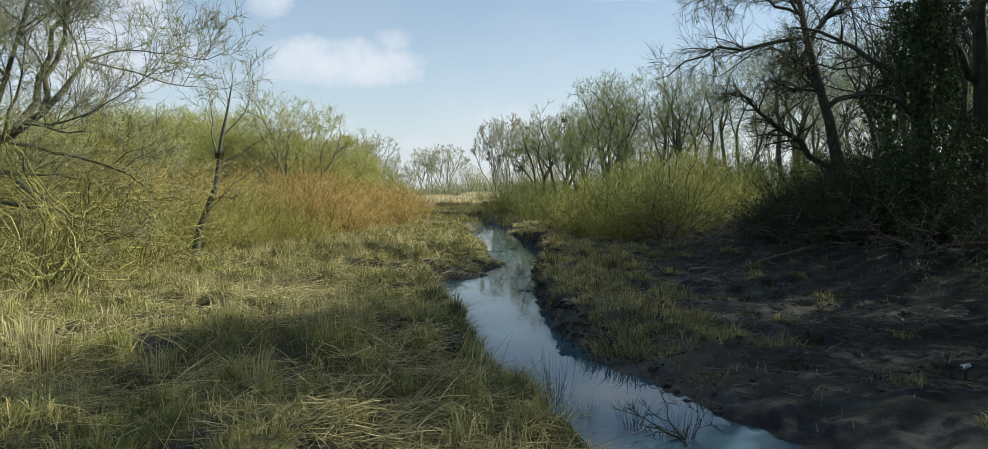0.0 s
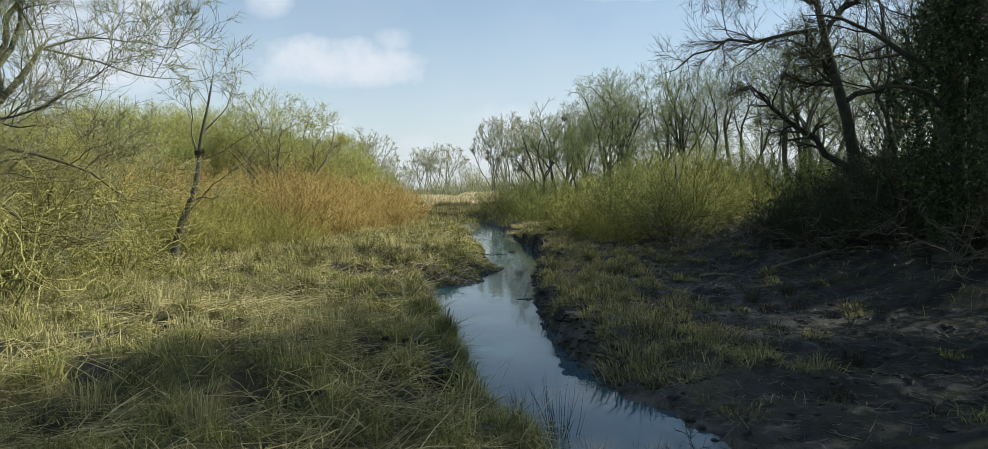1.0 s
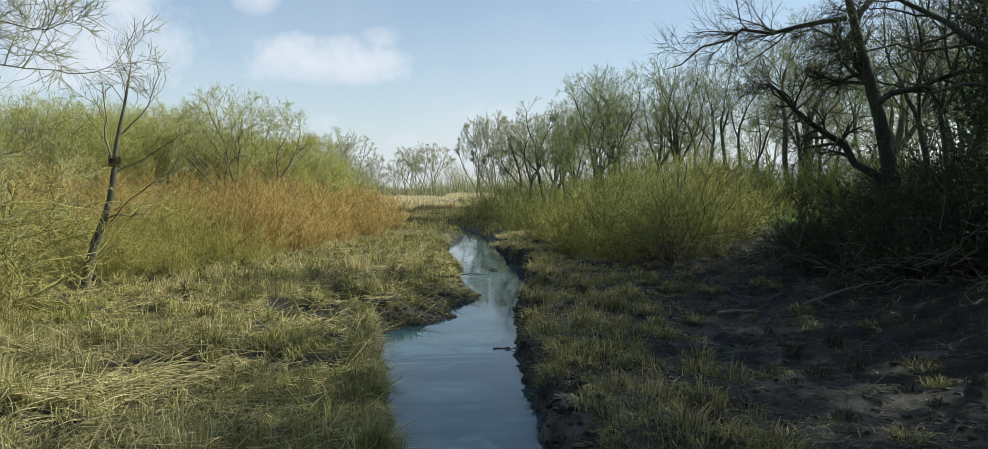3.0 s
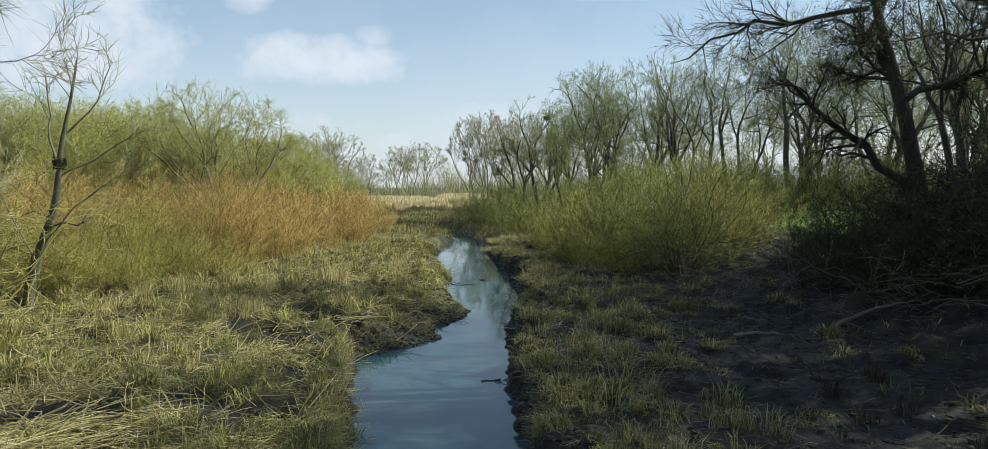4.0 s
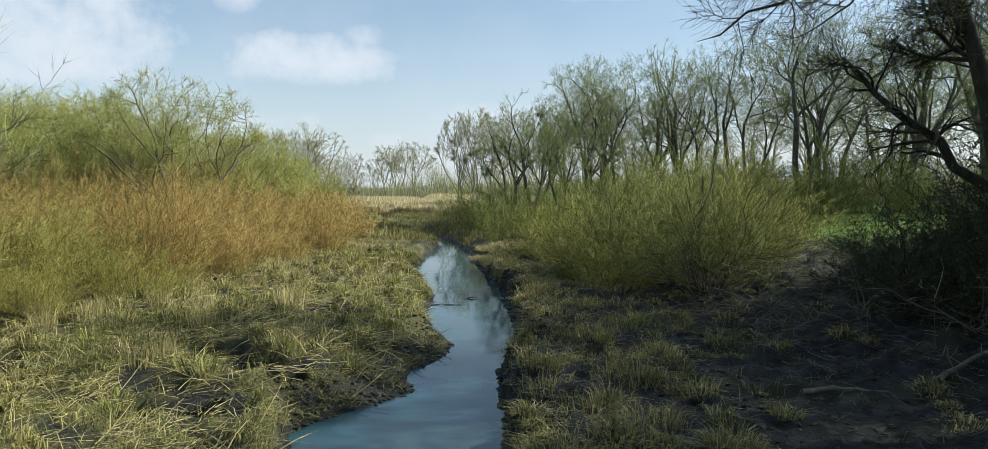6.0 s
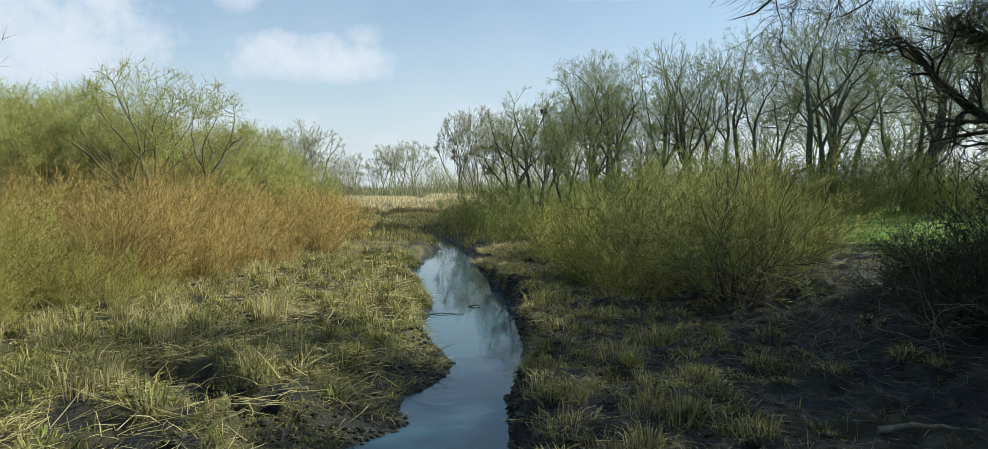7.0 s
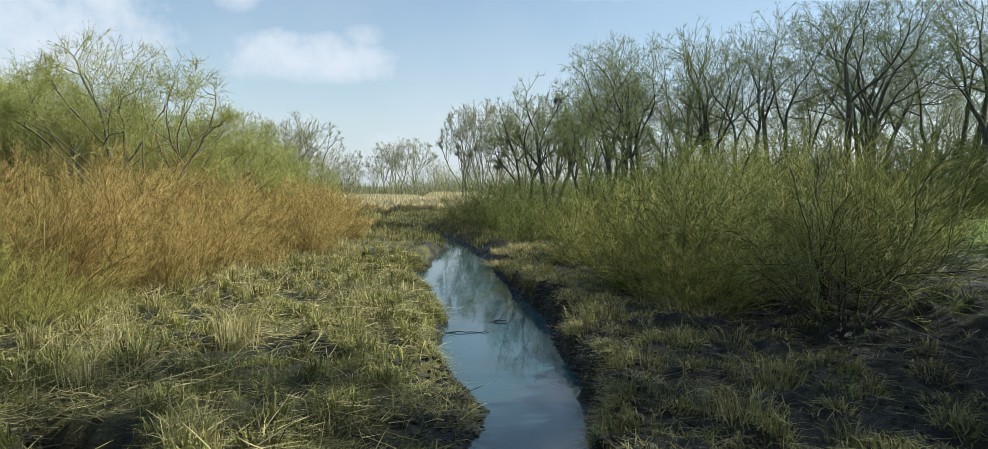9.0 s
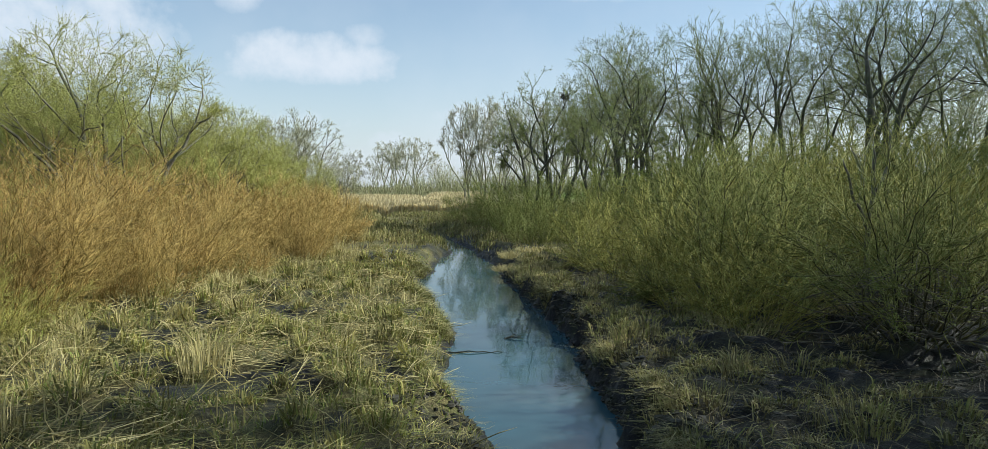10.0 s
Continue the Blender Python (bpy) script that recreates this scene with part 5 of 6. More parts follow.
# ---- grass, reeds and litter ----
def blade_mesh(name, rng, x, y, z, tall, wide, lean, bend=0.4, heading=None):
    """Narrow curved blades, each a tapering strip of five corners, joined into one mesh."""
    n = len(x)
    a = rng.uniform(0, 6.283, n) if heading is None else heading
    way = np.stack([np.cos(a), np.sin(a), np.zeros(n)], 1)
    f = rng.uniform(0, 6.283, n)
    face = np.stack([np.cos(f), np.sin(f), np.zeros(n)], 1)
    foot = np.stack([x, y, z], 1)
    tall, lean = np.broadcast_to(tall, n)[:, None], np.broadcast_to(lean, n)[:, None]
    wide = np.broadcast_to(wide, n)[:, None]
    upv = np.array([0, 0, 1.0])
    mid = foot + (way * lean * 0.4 + upv * np.sqrt(np.maximum(0.05, 1 - (lean * 0.6) ** 2))) * tall * 0.55
    tip = mid + (way * (lean * 0.8 + bend * lean) + upv * np.maximum(0.04, 0.75 - lean * (0.7 + bend * 0.5))) * tall * 0.5
    v = np.stack([foot - face * wide, foot + face * wide, mid + face * wide * 0.75, mid - face * wide * 0.75, tip], 1)
    base = (np.arange(n) * 5)[:, None]
    return mesh_of(name, v.reshape(-1, 3), base + np.array([[0, 1, 2, 3]]), base + np.array([[3, 2, 4]]), False)


def scatter(rng, count, x0, x1, y0, y1, keep):
    """Spots on the ground; nearer stretches get more. keep(x, y, mud, dl, dr) is the chance that a spot stays."""
    y = y0 * (y1 / y0) ** rng.uniform(0, 1, count)
    x = rng.uniform(x0, x1, count)
    ok = np.abs(x) < 0.78 * y + 3
    x, y = x[ok], y[ok]
    z, mud, _ = terrain(x, y)
    dl, dr = edges(x, y)
    ok = rng.uniform(0, 1, len(x)) < keep(x, y, mud, dl, dr)
    return x[ok], y[ok], z[ok] - 0.02


def stuff(name, me, mat, label, category):
    me.materials.append(mat)
    return tagged(new(name, me), label, category, kind="stuff")


def patchy(x, y, scale, seed):
    return 0.5 + 0.5 * lattice(x * scale, y * scale, seed)


def build_grass():
    rng = np.random.default_rng(101)
    # west bank: short bent sedge, ragged
    x, y, z = scatter(rng, 150000, -14, 2, 6.5, 62, lambda x, y, m, dl, dr: np.where(dl > 0.05, (1 - 1.1 * m) * (0.2 + 0.8 * tussocks(x, y)) * (0.4 + 0.6 * patchy(x, y, 1.6, 21)), 0))
    p = patchy(x, y, 0.9, 22)
    tall = rng.uniform(0.10, 0.26, len(x)) * (0.6 + 1.0 * p) * (1 + 0.006 * y)
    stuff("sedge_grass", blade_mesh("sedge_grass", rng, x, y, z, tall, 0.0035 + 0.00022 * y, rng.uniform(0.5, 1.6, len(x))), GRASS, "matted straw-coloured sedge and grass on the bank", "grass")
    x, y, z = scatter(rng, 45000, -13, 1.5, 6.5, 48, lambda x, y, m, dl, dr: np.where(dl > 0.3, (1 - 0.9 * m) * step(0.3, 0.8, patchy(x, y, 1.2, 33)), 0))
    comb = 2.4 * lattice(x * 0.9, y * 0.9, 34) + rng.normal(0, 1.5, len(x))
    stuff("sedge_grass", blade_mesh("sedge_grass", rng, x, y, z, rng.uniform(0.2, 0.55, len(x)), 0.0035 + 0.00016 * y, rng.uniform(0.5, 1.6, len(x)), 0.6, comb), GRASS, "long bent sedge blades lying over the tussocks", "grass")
    # tussocks: blades spring outward from each mound of the bank
    for x0, x1, per, mat, label in ((-13, 1.5, 80, GRASS, "shaggy sedge tussocks covering the west bank"), (1.2, 9.5, 125, GRASS_BROWN, "shaggy brown tussocks on the east bank")):
        gi, gj = np.meshgrid(np.arange(int(x0 / CELL), int(x1 / CELL)), np.arange(int(6.5 / CELL), int(48 / CELL)))
        cx, cy, cr, tall = [v.ravel() for v in cell_tussock(gi.astype(float), gj.astype(float))]
        dl, dr = edges(cx, cy)
        gap = dl if x0 < 0 else dr
        _, m, _ = terrain(cx, cy)
        ok = (gap > 0.15) & (tall > 0.12) & (np.abs(cx) < 0.78 * cy + 3) & (rng.uniform(0, 1, len(cx)) > 0.95 * m) & (rng.uniform(0, 1, len(cx)) > 0.85 * silt_shelf(cx, cy))
        cx, cy, cr, tall = cx[ok], cy[ok], cr[ok], tall[ok]
        size = np.repeat(0.45 + 0.75 * tall * rng.uniform(0.7, 1.3, len(cx)), per)
        n = len(size)
        a = rng.uniform(0, 6.283, n)
        u = np.sqrt(rng.uniform(0, 1, n))
        r = np.repeat(cr, per) * u * 0.85
        x, y = np.repeat(cx, per) + r * np.cos(a), np.repeat(cy, per) + r * np.sin(a)
        z = terrain(x, y)[0] - 0.02
        comb = a + np.repeat(rng.normal(0, 0.7, len(cx)), per) + rng.normal(0, 0.6, n)
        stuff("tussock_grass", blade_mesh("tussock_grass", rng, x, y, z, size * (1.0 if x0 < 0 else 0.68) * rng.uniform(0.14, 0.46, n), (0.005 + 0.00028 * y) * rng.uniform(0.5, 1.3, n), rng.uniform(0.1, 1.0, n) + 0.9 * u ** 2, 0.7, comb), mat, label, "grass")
    # grass hanging over the cut edges
    ey = rng.uniform(8, 47, 4200)
    side = rng.uniform(0, 1, len(ey)) < 0.45
    ex = np.where(side, np.interp(ey, LY, LX) - rng.uniform(0.08, 0.5, len(ey)), np.interp(ey, RY, RX) + rng.uniform(0.2, 0.6, len(ey)))
    ok = ~(side & (ey > 22) & (ey < 30)) & (side | (ey > 16.5)) & (patchy(ex, ey, 1.4, 36) > np.where(side, 0.36, 0.58))
    ex, ey, side = ex[ok], ey[ok], side[ok]
    per = 14
    n = len(ex) * per
    x, y = np.repeat(ex, per) + rng.normal(0, 0.07, n), np.repeat(ey, per) + rng.normal(0, 0.07, n)
    z = terrain(x, y)[0] - 0.02
    comb = np.where(np.repeat(side, per), 0.0, 3.14) + rng.normal(0, 1.1, n)
    stuff("edge_grass", blade_mesh("edge_grass", rng, x, y, z, rng.uniform(0.15, 0.42, n), 0.0045 + 0.00018 * y, rng.uniform(0.4, 1.6, n), 0.8, comb), GRASS_BROWN, "ragged grass hanging over the cut bank edge", "grass")
    # dark flattened grass on the low mud spit
    x, y, z = scatter(rng, 20000, -4, 1.2, 21.5, 31, lambda x, y, m, dl, dr: np.where(dl > 0.12, 0.9 * spit(y) * (1 - step(1.2, 2.0, dl)) * step(0.3, 0.6, patchy(x, y, 2.2, 37)), 0))
    stuff("flattened_grass", blade_mesh("flattened_grass", rng, x, y, z + 0.01, rng.uniform(0.10, 0.34, len(x)), 0.007, rng.uniform(1.0, 1.7, len(x)), 0.7, 1.8 * lattice(x * 0.8, y * 0.8, 38) + rng.normal(0, 0.8, len(x))), GRASS_BROWN, "dark flattened grass on the muddy spit", "grass")
    # green and brown grass between the mud of the east bank
    x, y, z = scatter(rng, 40000, 1, 9, 9, 40, lambda x, y, m, dl, dr: np.where(dr > 0.3, step(0.66, 0.82, patchy(x, y, 0.75, 39)) * step(0.2, 0.6, tussocks(x, y)) * (1 - step(6, 8, x)) * (1 - silt_shelf(x, y)), 0))
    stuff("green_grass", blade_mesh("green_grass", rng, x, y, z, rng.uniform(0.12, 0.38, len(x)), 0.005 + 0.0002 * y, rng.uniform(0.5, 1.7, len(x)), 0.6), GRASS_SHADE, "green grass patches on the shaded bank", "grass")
    # green shoots, mostly near the water's edge
    x, y, z = scatter(rng, 60000, -9, 1.5, 6.5, 50, lambda x, y, m, dl, dr: np.where(dl > 0.05, (1 - 0.9 * m) * step(0.5, 0.75, patchy(x, y, 0.55, 23) + 0.35 * np.exp(-dl / 0.8)), 0))
    stuff("green_grass", blade_mesh("green_grass", rng, x, y, z, rng.uniform(0.08, 0.24, len(x)), 0.004 + 0.00022 * y, rng.uniform(0.3, 1.3, len(x))), GRASS_GREEN, "fresh green grass shoots along the stream", "grass")
    # standing thin reed stubble
    x, y, z = scatter(rng, 40000, -14, 1, 6.5, 60, lambda x, y, m, dl, dr: np.where(dl > 0.3, (1 - 0.95 * m) * step(0.58, 0.8, patchy(x, y, 1.1, 24)), 0))
    stuff("reed_stubble", blade_mesh("reed_stubble", rng, x, y, z, rng.uniform(0.2, 0.62, len(x)), 0.004 + 0.0002 * y, rng.uniform(0.05, 0.9, len(x)), 0.2), STRAW, "thin standing pale reed stubble", "reeds")
    # east bank: brown short grass with bare mud between
    x, y, z = scatter(rng, 130000, 1, 16, 8, 62, lambda x, y, m, dl, dr: np.where(dr > 0.1, (1 - 0.97 * m) * (0.1 + 0.9 * np.maximum(tussocks(x, y), step(40, 48, y))) * (0.4 + 0.6 * patchy(x, y, 1.4, 25)) * (1 - 0.9 * silt_shelf(x, y)), 0))
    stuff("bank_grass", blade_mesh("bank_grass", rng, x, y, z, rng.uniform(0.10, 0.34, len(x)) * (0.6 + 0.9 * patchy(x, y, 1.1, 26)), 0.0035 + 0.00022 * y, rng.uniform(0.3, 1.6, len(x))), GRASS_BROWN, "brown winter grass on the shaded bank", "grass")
    # dead stalks trodden flat along the east bank
    x, y, z = scatter(rng, 70000, 1, 8, 11.5, 46, lambda x, y, m, dl, dr: np.where((dr > 0.35) & (dr < 4.0), (1 - step(1.6, 4.0, dr)) * step(0.42, 0.72, patchy(x, y, 1.3, 54)) * (0.35 + 0.65 * step(0.35, 0.6, patchy(x, y, 0.5, 55))) * (1 - 0.9 * silt_shelf(x, y)), 0))
    stuff("matted_grass", blade_mesh("matted_grass", rng, x, y, z + 0.02, rng.uniform(0.12, 0.42, len(x)), 0.004 + 0.0002 * y, rng.uniform(0.9, 1.9, len(x)), 0.6), GRASS_BROWN, "brown dead stalks matted over the east bank", "grass")
    # meadow east, sunlit
    n = 26000
    x, y = rng.uniform(14, 45, n), rng.uniform(36, 64, n)
    z, _, md = terrain(x, y)
    ok = md > 0.3
    stuff("meadow_grass", blade_mesh("meadow_grass", rng, x[ok], y[ok], z[ok] - 0.02, rng.uniform(0.1, 0.25, ok.sum()), 0.018, rng.uniform(0.2, 0.9, ok.sum())), GRASS_GREEN, "bright green meadow grass beyond the bushes", "grass")
    # rough pasture towards the field
    x, y, z = scatter(rng, 90000, -14, 12, 55, 105, lambda x, y, m, dl, dr: np.where((dl > 0.2) | (dr > 0.2), 0.3 + 0.7 * patchy(x, y, 0.5, 27), 0))
    stuff("rough_grass", blade_mesh("rough_grass", rng, x, y, z, rng.uniform(0.2, 0.6, len(x)), 0.02, rng.uniform(0.1, 1.2, len(x))), GRASS_BROWN, "rough straw-coloured grass towards the field", "grass")
    # pale reed bed
    n = 80000
    y = 98 + 75 * rng.uniform(0, 1, n) ** 1.6
    x = rng.uniform(-60, 3, n)
    z, _, _ = terrain(x, y)
    stuff("reed_bed", blade_mesh("reed_bed", rng, x, y, z, rng.uniform(0.9, 1.5, n), 0.075, rng.uniform(0.02, 0.3, n)), REED, "pale straw-coloured reed bed in the distance", "reeds")


build_grass()


def build_litter():
    """Fallen reed stalks, combed the same way in each patch."""
    rng = np.random.default_rng(102)
    x, y, z = scatter(rng, 85000, -12, 1, 6.5, 50, lambda x, y, m, dl, dr: np.where(dl > 0.6, (1 - 0.95 * m) * step(0.35, 0.75, patchy(x, y, 0.7, 28)), 0))
    a = 2.6 * lattice(x * 0.7, y * 0.7, 29) + rng.normal(0, 1.6, len(x))
    D = np.stack([np.cos(a), np.sin(a), rng.normal(0.03, 0.16, len(x))], 1)
    P, R = grow(rng, np.stack([x, y, z + rng.uniform(0.03, 0.12, len(x))], 1), D, rng.uniform(0.12, 0.5, len(x)) * rng.uniform(0.6, 1.5, len(x)), 0.0045 + 0.00015 * y, 2, 0.08, -0.02, 0.6)
    bun = Bundle()
    tubes(bun, P, R, 3)
    stuff("straw_litter", bun.mesh("straw_litter"), STRAW, "flattened pale reed stalks lying on the bank", "straw")
    x, y, z = scatter(rng, 26000, 1, 12, 9, 42, lambda x, y, m, dl, dr: np.where(dr > 0.2, 0.3 + 0.25 * step(20, 26, y), 0))
    a = rng.uniform(0, 6.283, len(x))
    D = np.stack([np.cos(a), np.sin(a), rng.normal(0.05, 0.15, len(x))], 1)
    P, R = grow(rng, np.stack([x, y, z + 0.03], 1), D, rng.uniform(0.12, 0.6, len(x)), 0.004 + 0.0001 * y, 3, 0.2, -0.03, 0.5)
    bun = Bundle()
    tubes(bun, P, R, 3)
    stuff("twig_litter", bun.mesh("twig_litter"), DEAD, "fallen twigs and stalks on the shaded mud", "twigs")


build_litter()


def build_fallen_reeds():
    """Bundles of long fallen reeds, fanned where they were pushed over."""
    rng = np.random.default_rng(104)
    bun = Bundle()
    for _ in range(60):
        y = 7.5 * (34 / 7.5) ** rng.uniform()
        x = rng.uniform(max(-9.0, -0.72 * y), float(np.interp(y, LY, LX)) - 1.2)
        n = rng.integers(5, 14)
        a = rng.normal(rng.uniform(0, 6.283), 0.5, n)
        px, py = x + rng.normal(0, 0.14, n), y + rng.normal(0, 0.18, n)
        P0 = np.stack([px, py, terrain(px, py)[0] + rng.uniform(0.1, 0.24, n)], 1)
        P, R = grow(rng, P0, np.stack([np.cos(a), np.sin(a), rng.normal(0.05, 0.14, n)], 1), rng.uniform(0.3, 1.0, n), 0.007, 4, 0.06, -0.05, 0.5)
        tubes(bun, P, R, 3)
    for cx, cy, n, way in ((-5.2, 15.2, 260, 0.5), (-4.3, 16.2, 130, 0.2), (-6.4, 14.6, 130, 0.9), (-4.6, 17.6, 90, 2.6), (-1.4, 7.3, 90, 0.3), (-2.2, 19.2, 60, 2.2), (-3.3, 30.6, 70, 0.4), (-1.6, 33.2, 60, 2.8)):
        px, py = cx + rng.normal(0, 0.5, n), cy + rng.normal(0, 0.35, n)
        a = rng.normal(way, 0.5, n) + np.where(rng.uniform(0, 1, n) < 0.4, 3.14, 0)
        P0 = np.stack([px, py, terrain(px, py)[0] + rng.uniform(0.04, 0.22, n)], 1)
        P, R = grow(rng, P0, np.stack([np.cos(a), np.sin(a), rng.normal(0.08, 0.2, n)], 1), rng.uniform(0.3, 0.9, n), rng.uniform(0.006, 0.011, n), 4, 0.09, -0.07, 0.5)
        tubes(bun, P, R, 3)
    stuff("fallen_reeds", bun.mesh("fallen_reeds"), STRAW, "long pale fallen reeds lying in bundles on the grass", "reeds")


build_fallen_reeds()


def build_bent_stalks():
    """Single pale stalks, broken and leaning every way over the tussocks."""
    rng = np.random.default_rng(106)
    x, y, z = scatter(rng, 15000, -12, 1, 6.5, 40, lambda x, y, m, dl, dr: np.where(dl > 0.15, 0.25 + 0.75 * step(0.4, 0.7, patchy(x, y, 0.6, 53)), 0))
    n = len(x)
    a, lift = rng.uniform(0, 6.283, n), np.abs(rng.normal(0.25, 0.45, n))
    D = np.stack([np.cos(a), np.sin(a), lift], 1)
    P, R = grow(rng, np.stack([x, y, z + 0.03], 1), D, rng.uniform(0.3, 0.95, n), (0.0045 + 0.00016 * y) * rng.uniform(0.7, 1.3, n), 4, 0.16, -0.10, 0.5)
    bun = Bundle()
    tubes(bun, P, R, 3)
    stuff("bent_stalks", bun.mesh("bent_stalks"), STRAW, "broken pale stalks leaning every way over tussocks", "reeds")


build_bent_stalks()


def build_clods():
    """Lumps of wet mud that broke from the cut bank and lie on the basin."""
    rng = np.random.default_rng(105)
    y1 = rng.uniform(12, 46, 2600)
    x1 = np.interp(y1, RY, RX) + rng.uniform(-0.05, 0.75, len(y1)) ** 1.0
    x2, y2 = rng.uniform(2.5, 9.5, 2600), rng.uniform(9, 32, 2600)
    y3 = rng.uniform(22.3, 30, 900)
    x3 = np.interp(y3, LY, LX) - rng.uniform(0.0, 1.3, len(y3))
    x4 = np.concatenate([np.full(60, g[0]) + rng.uniform(-1, 1, 60) * g[2] for g in GULLIES])
    y4 = np.concatenate([np.full(60, g[1]) + rng.uniform(-1, 1, 60) * g[3] for g in GULLIES])
    x, y = np.concatenate([x1, x2, x3, x4]), np.concatenate([y1, y2, y3, y4])
    n = len(x)
    z = terrain(x, y)[0]
    size = rng.uniform(0.03, 0.09, n) * rng.uniform(0.6, 1.7, n)
    size *= np.where(np.arange(n) < len(x1), 0.7, 0.55)
    ring = np.arange(6) * math.pi / 3
    shape = np.concatenate([np.stack([np.cos(ring), np.sin(ring), ring * 0 - 0.3], 1), np.stack([0.75 * np.cos(ring + 0.5), 0.75 * np.sin(ring + 0.5), ring * 0 + 0.45], 1), [[0, 0, 0.75]]])
    turn = rng.uniform(0, 6.283, n)[:, None]
    sx, sy = (size * rng.uniform(0.8, 1.6, n))[:, None], (size * rng.uniform(0.8, 1.6, n))[:, None]
    v = shape[None] * rng.uniform(0.7, 1.25, (n, 13, 1))
    px, py = v[..., 0] * sx, v[..., 1] * sy
    P = np.stack([x[:, None] + px * np.cos(turn) - py * np.sin(turn), y[:, None] + px * np.sin(turn) + py * np.cos(turn), z[:, None] + v[..., 2] * size[:, None] * 0.9], -1)
    base = (np.arange(n) * 13)[:, None, None]
    j = np.arange(6)
    q = np.stack([j, (j + 1) % 6, 6 + (j + 1) % 6, 6 + j], 1)
    c = np.stack([6 + j, 6 + (j + 1) % 6, j * 0 + 12], 1)
    stuff("mud_clods", mesh_of("mud_clods", P.reshape(-1, 3), (base + q[None]).reshape(-1, 4), (base + c[None]).reshape(-1, 3), False), CLOD, "dark wet mud clods along the cut bank", "mud")


build_clods()


def tuft(seed, count, tall, spread, mat, label, at, group, lean=0.35, wide=0.005):
    rng = np.random.default_rng(seed)
    r, a = spread * np.sqrt(rng.uniform(0, 1, count)), rng.uniform(0, 6.283, count)
    x, y = r * np.cos(a), r * np.sin(a)
    me = blade_mesh("grass_tuft", rng, x, y, np.zeros(count) - 0.03, tall * rng.uniform(0.45, 1.1, count), wide, rng.uniform(0.05, lean, count) + 0.5 * r / spread * lean, 0.5, a + rng.normal(0, 0.5, count))
    me.materials.append(mat)
    ob = tagged(new("grass_tuft", me), label, "grass tuft", group)
    ob.location = at
    return ob


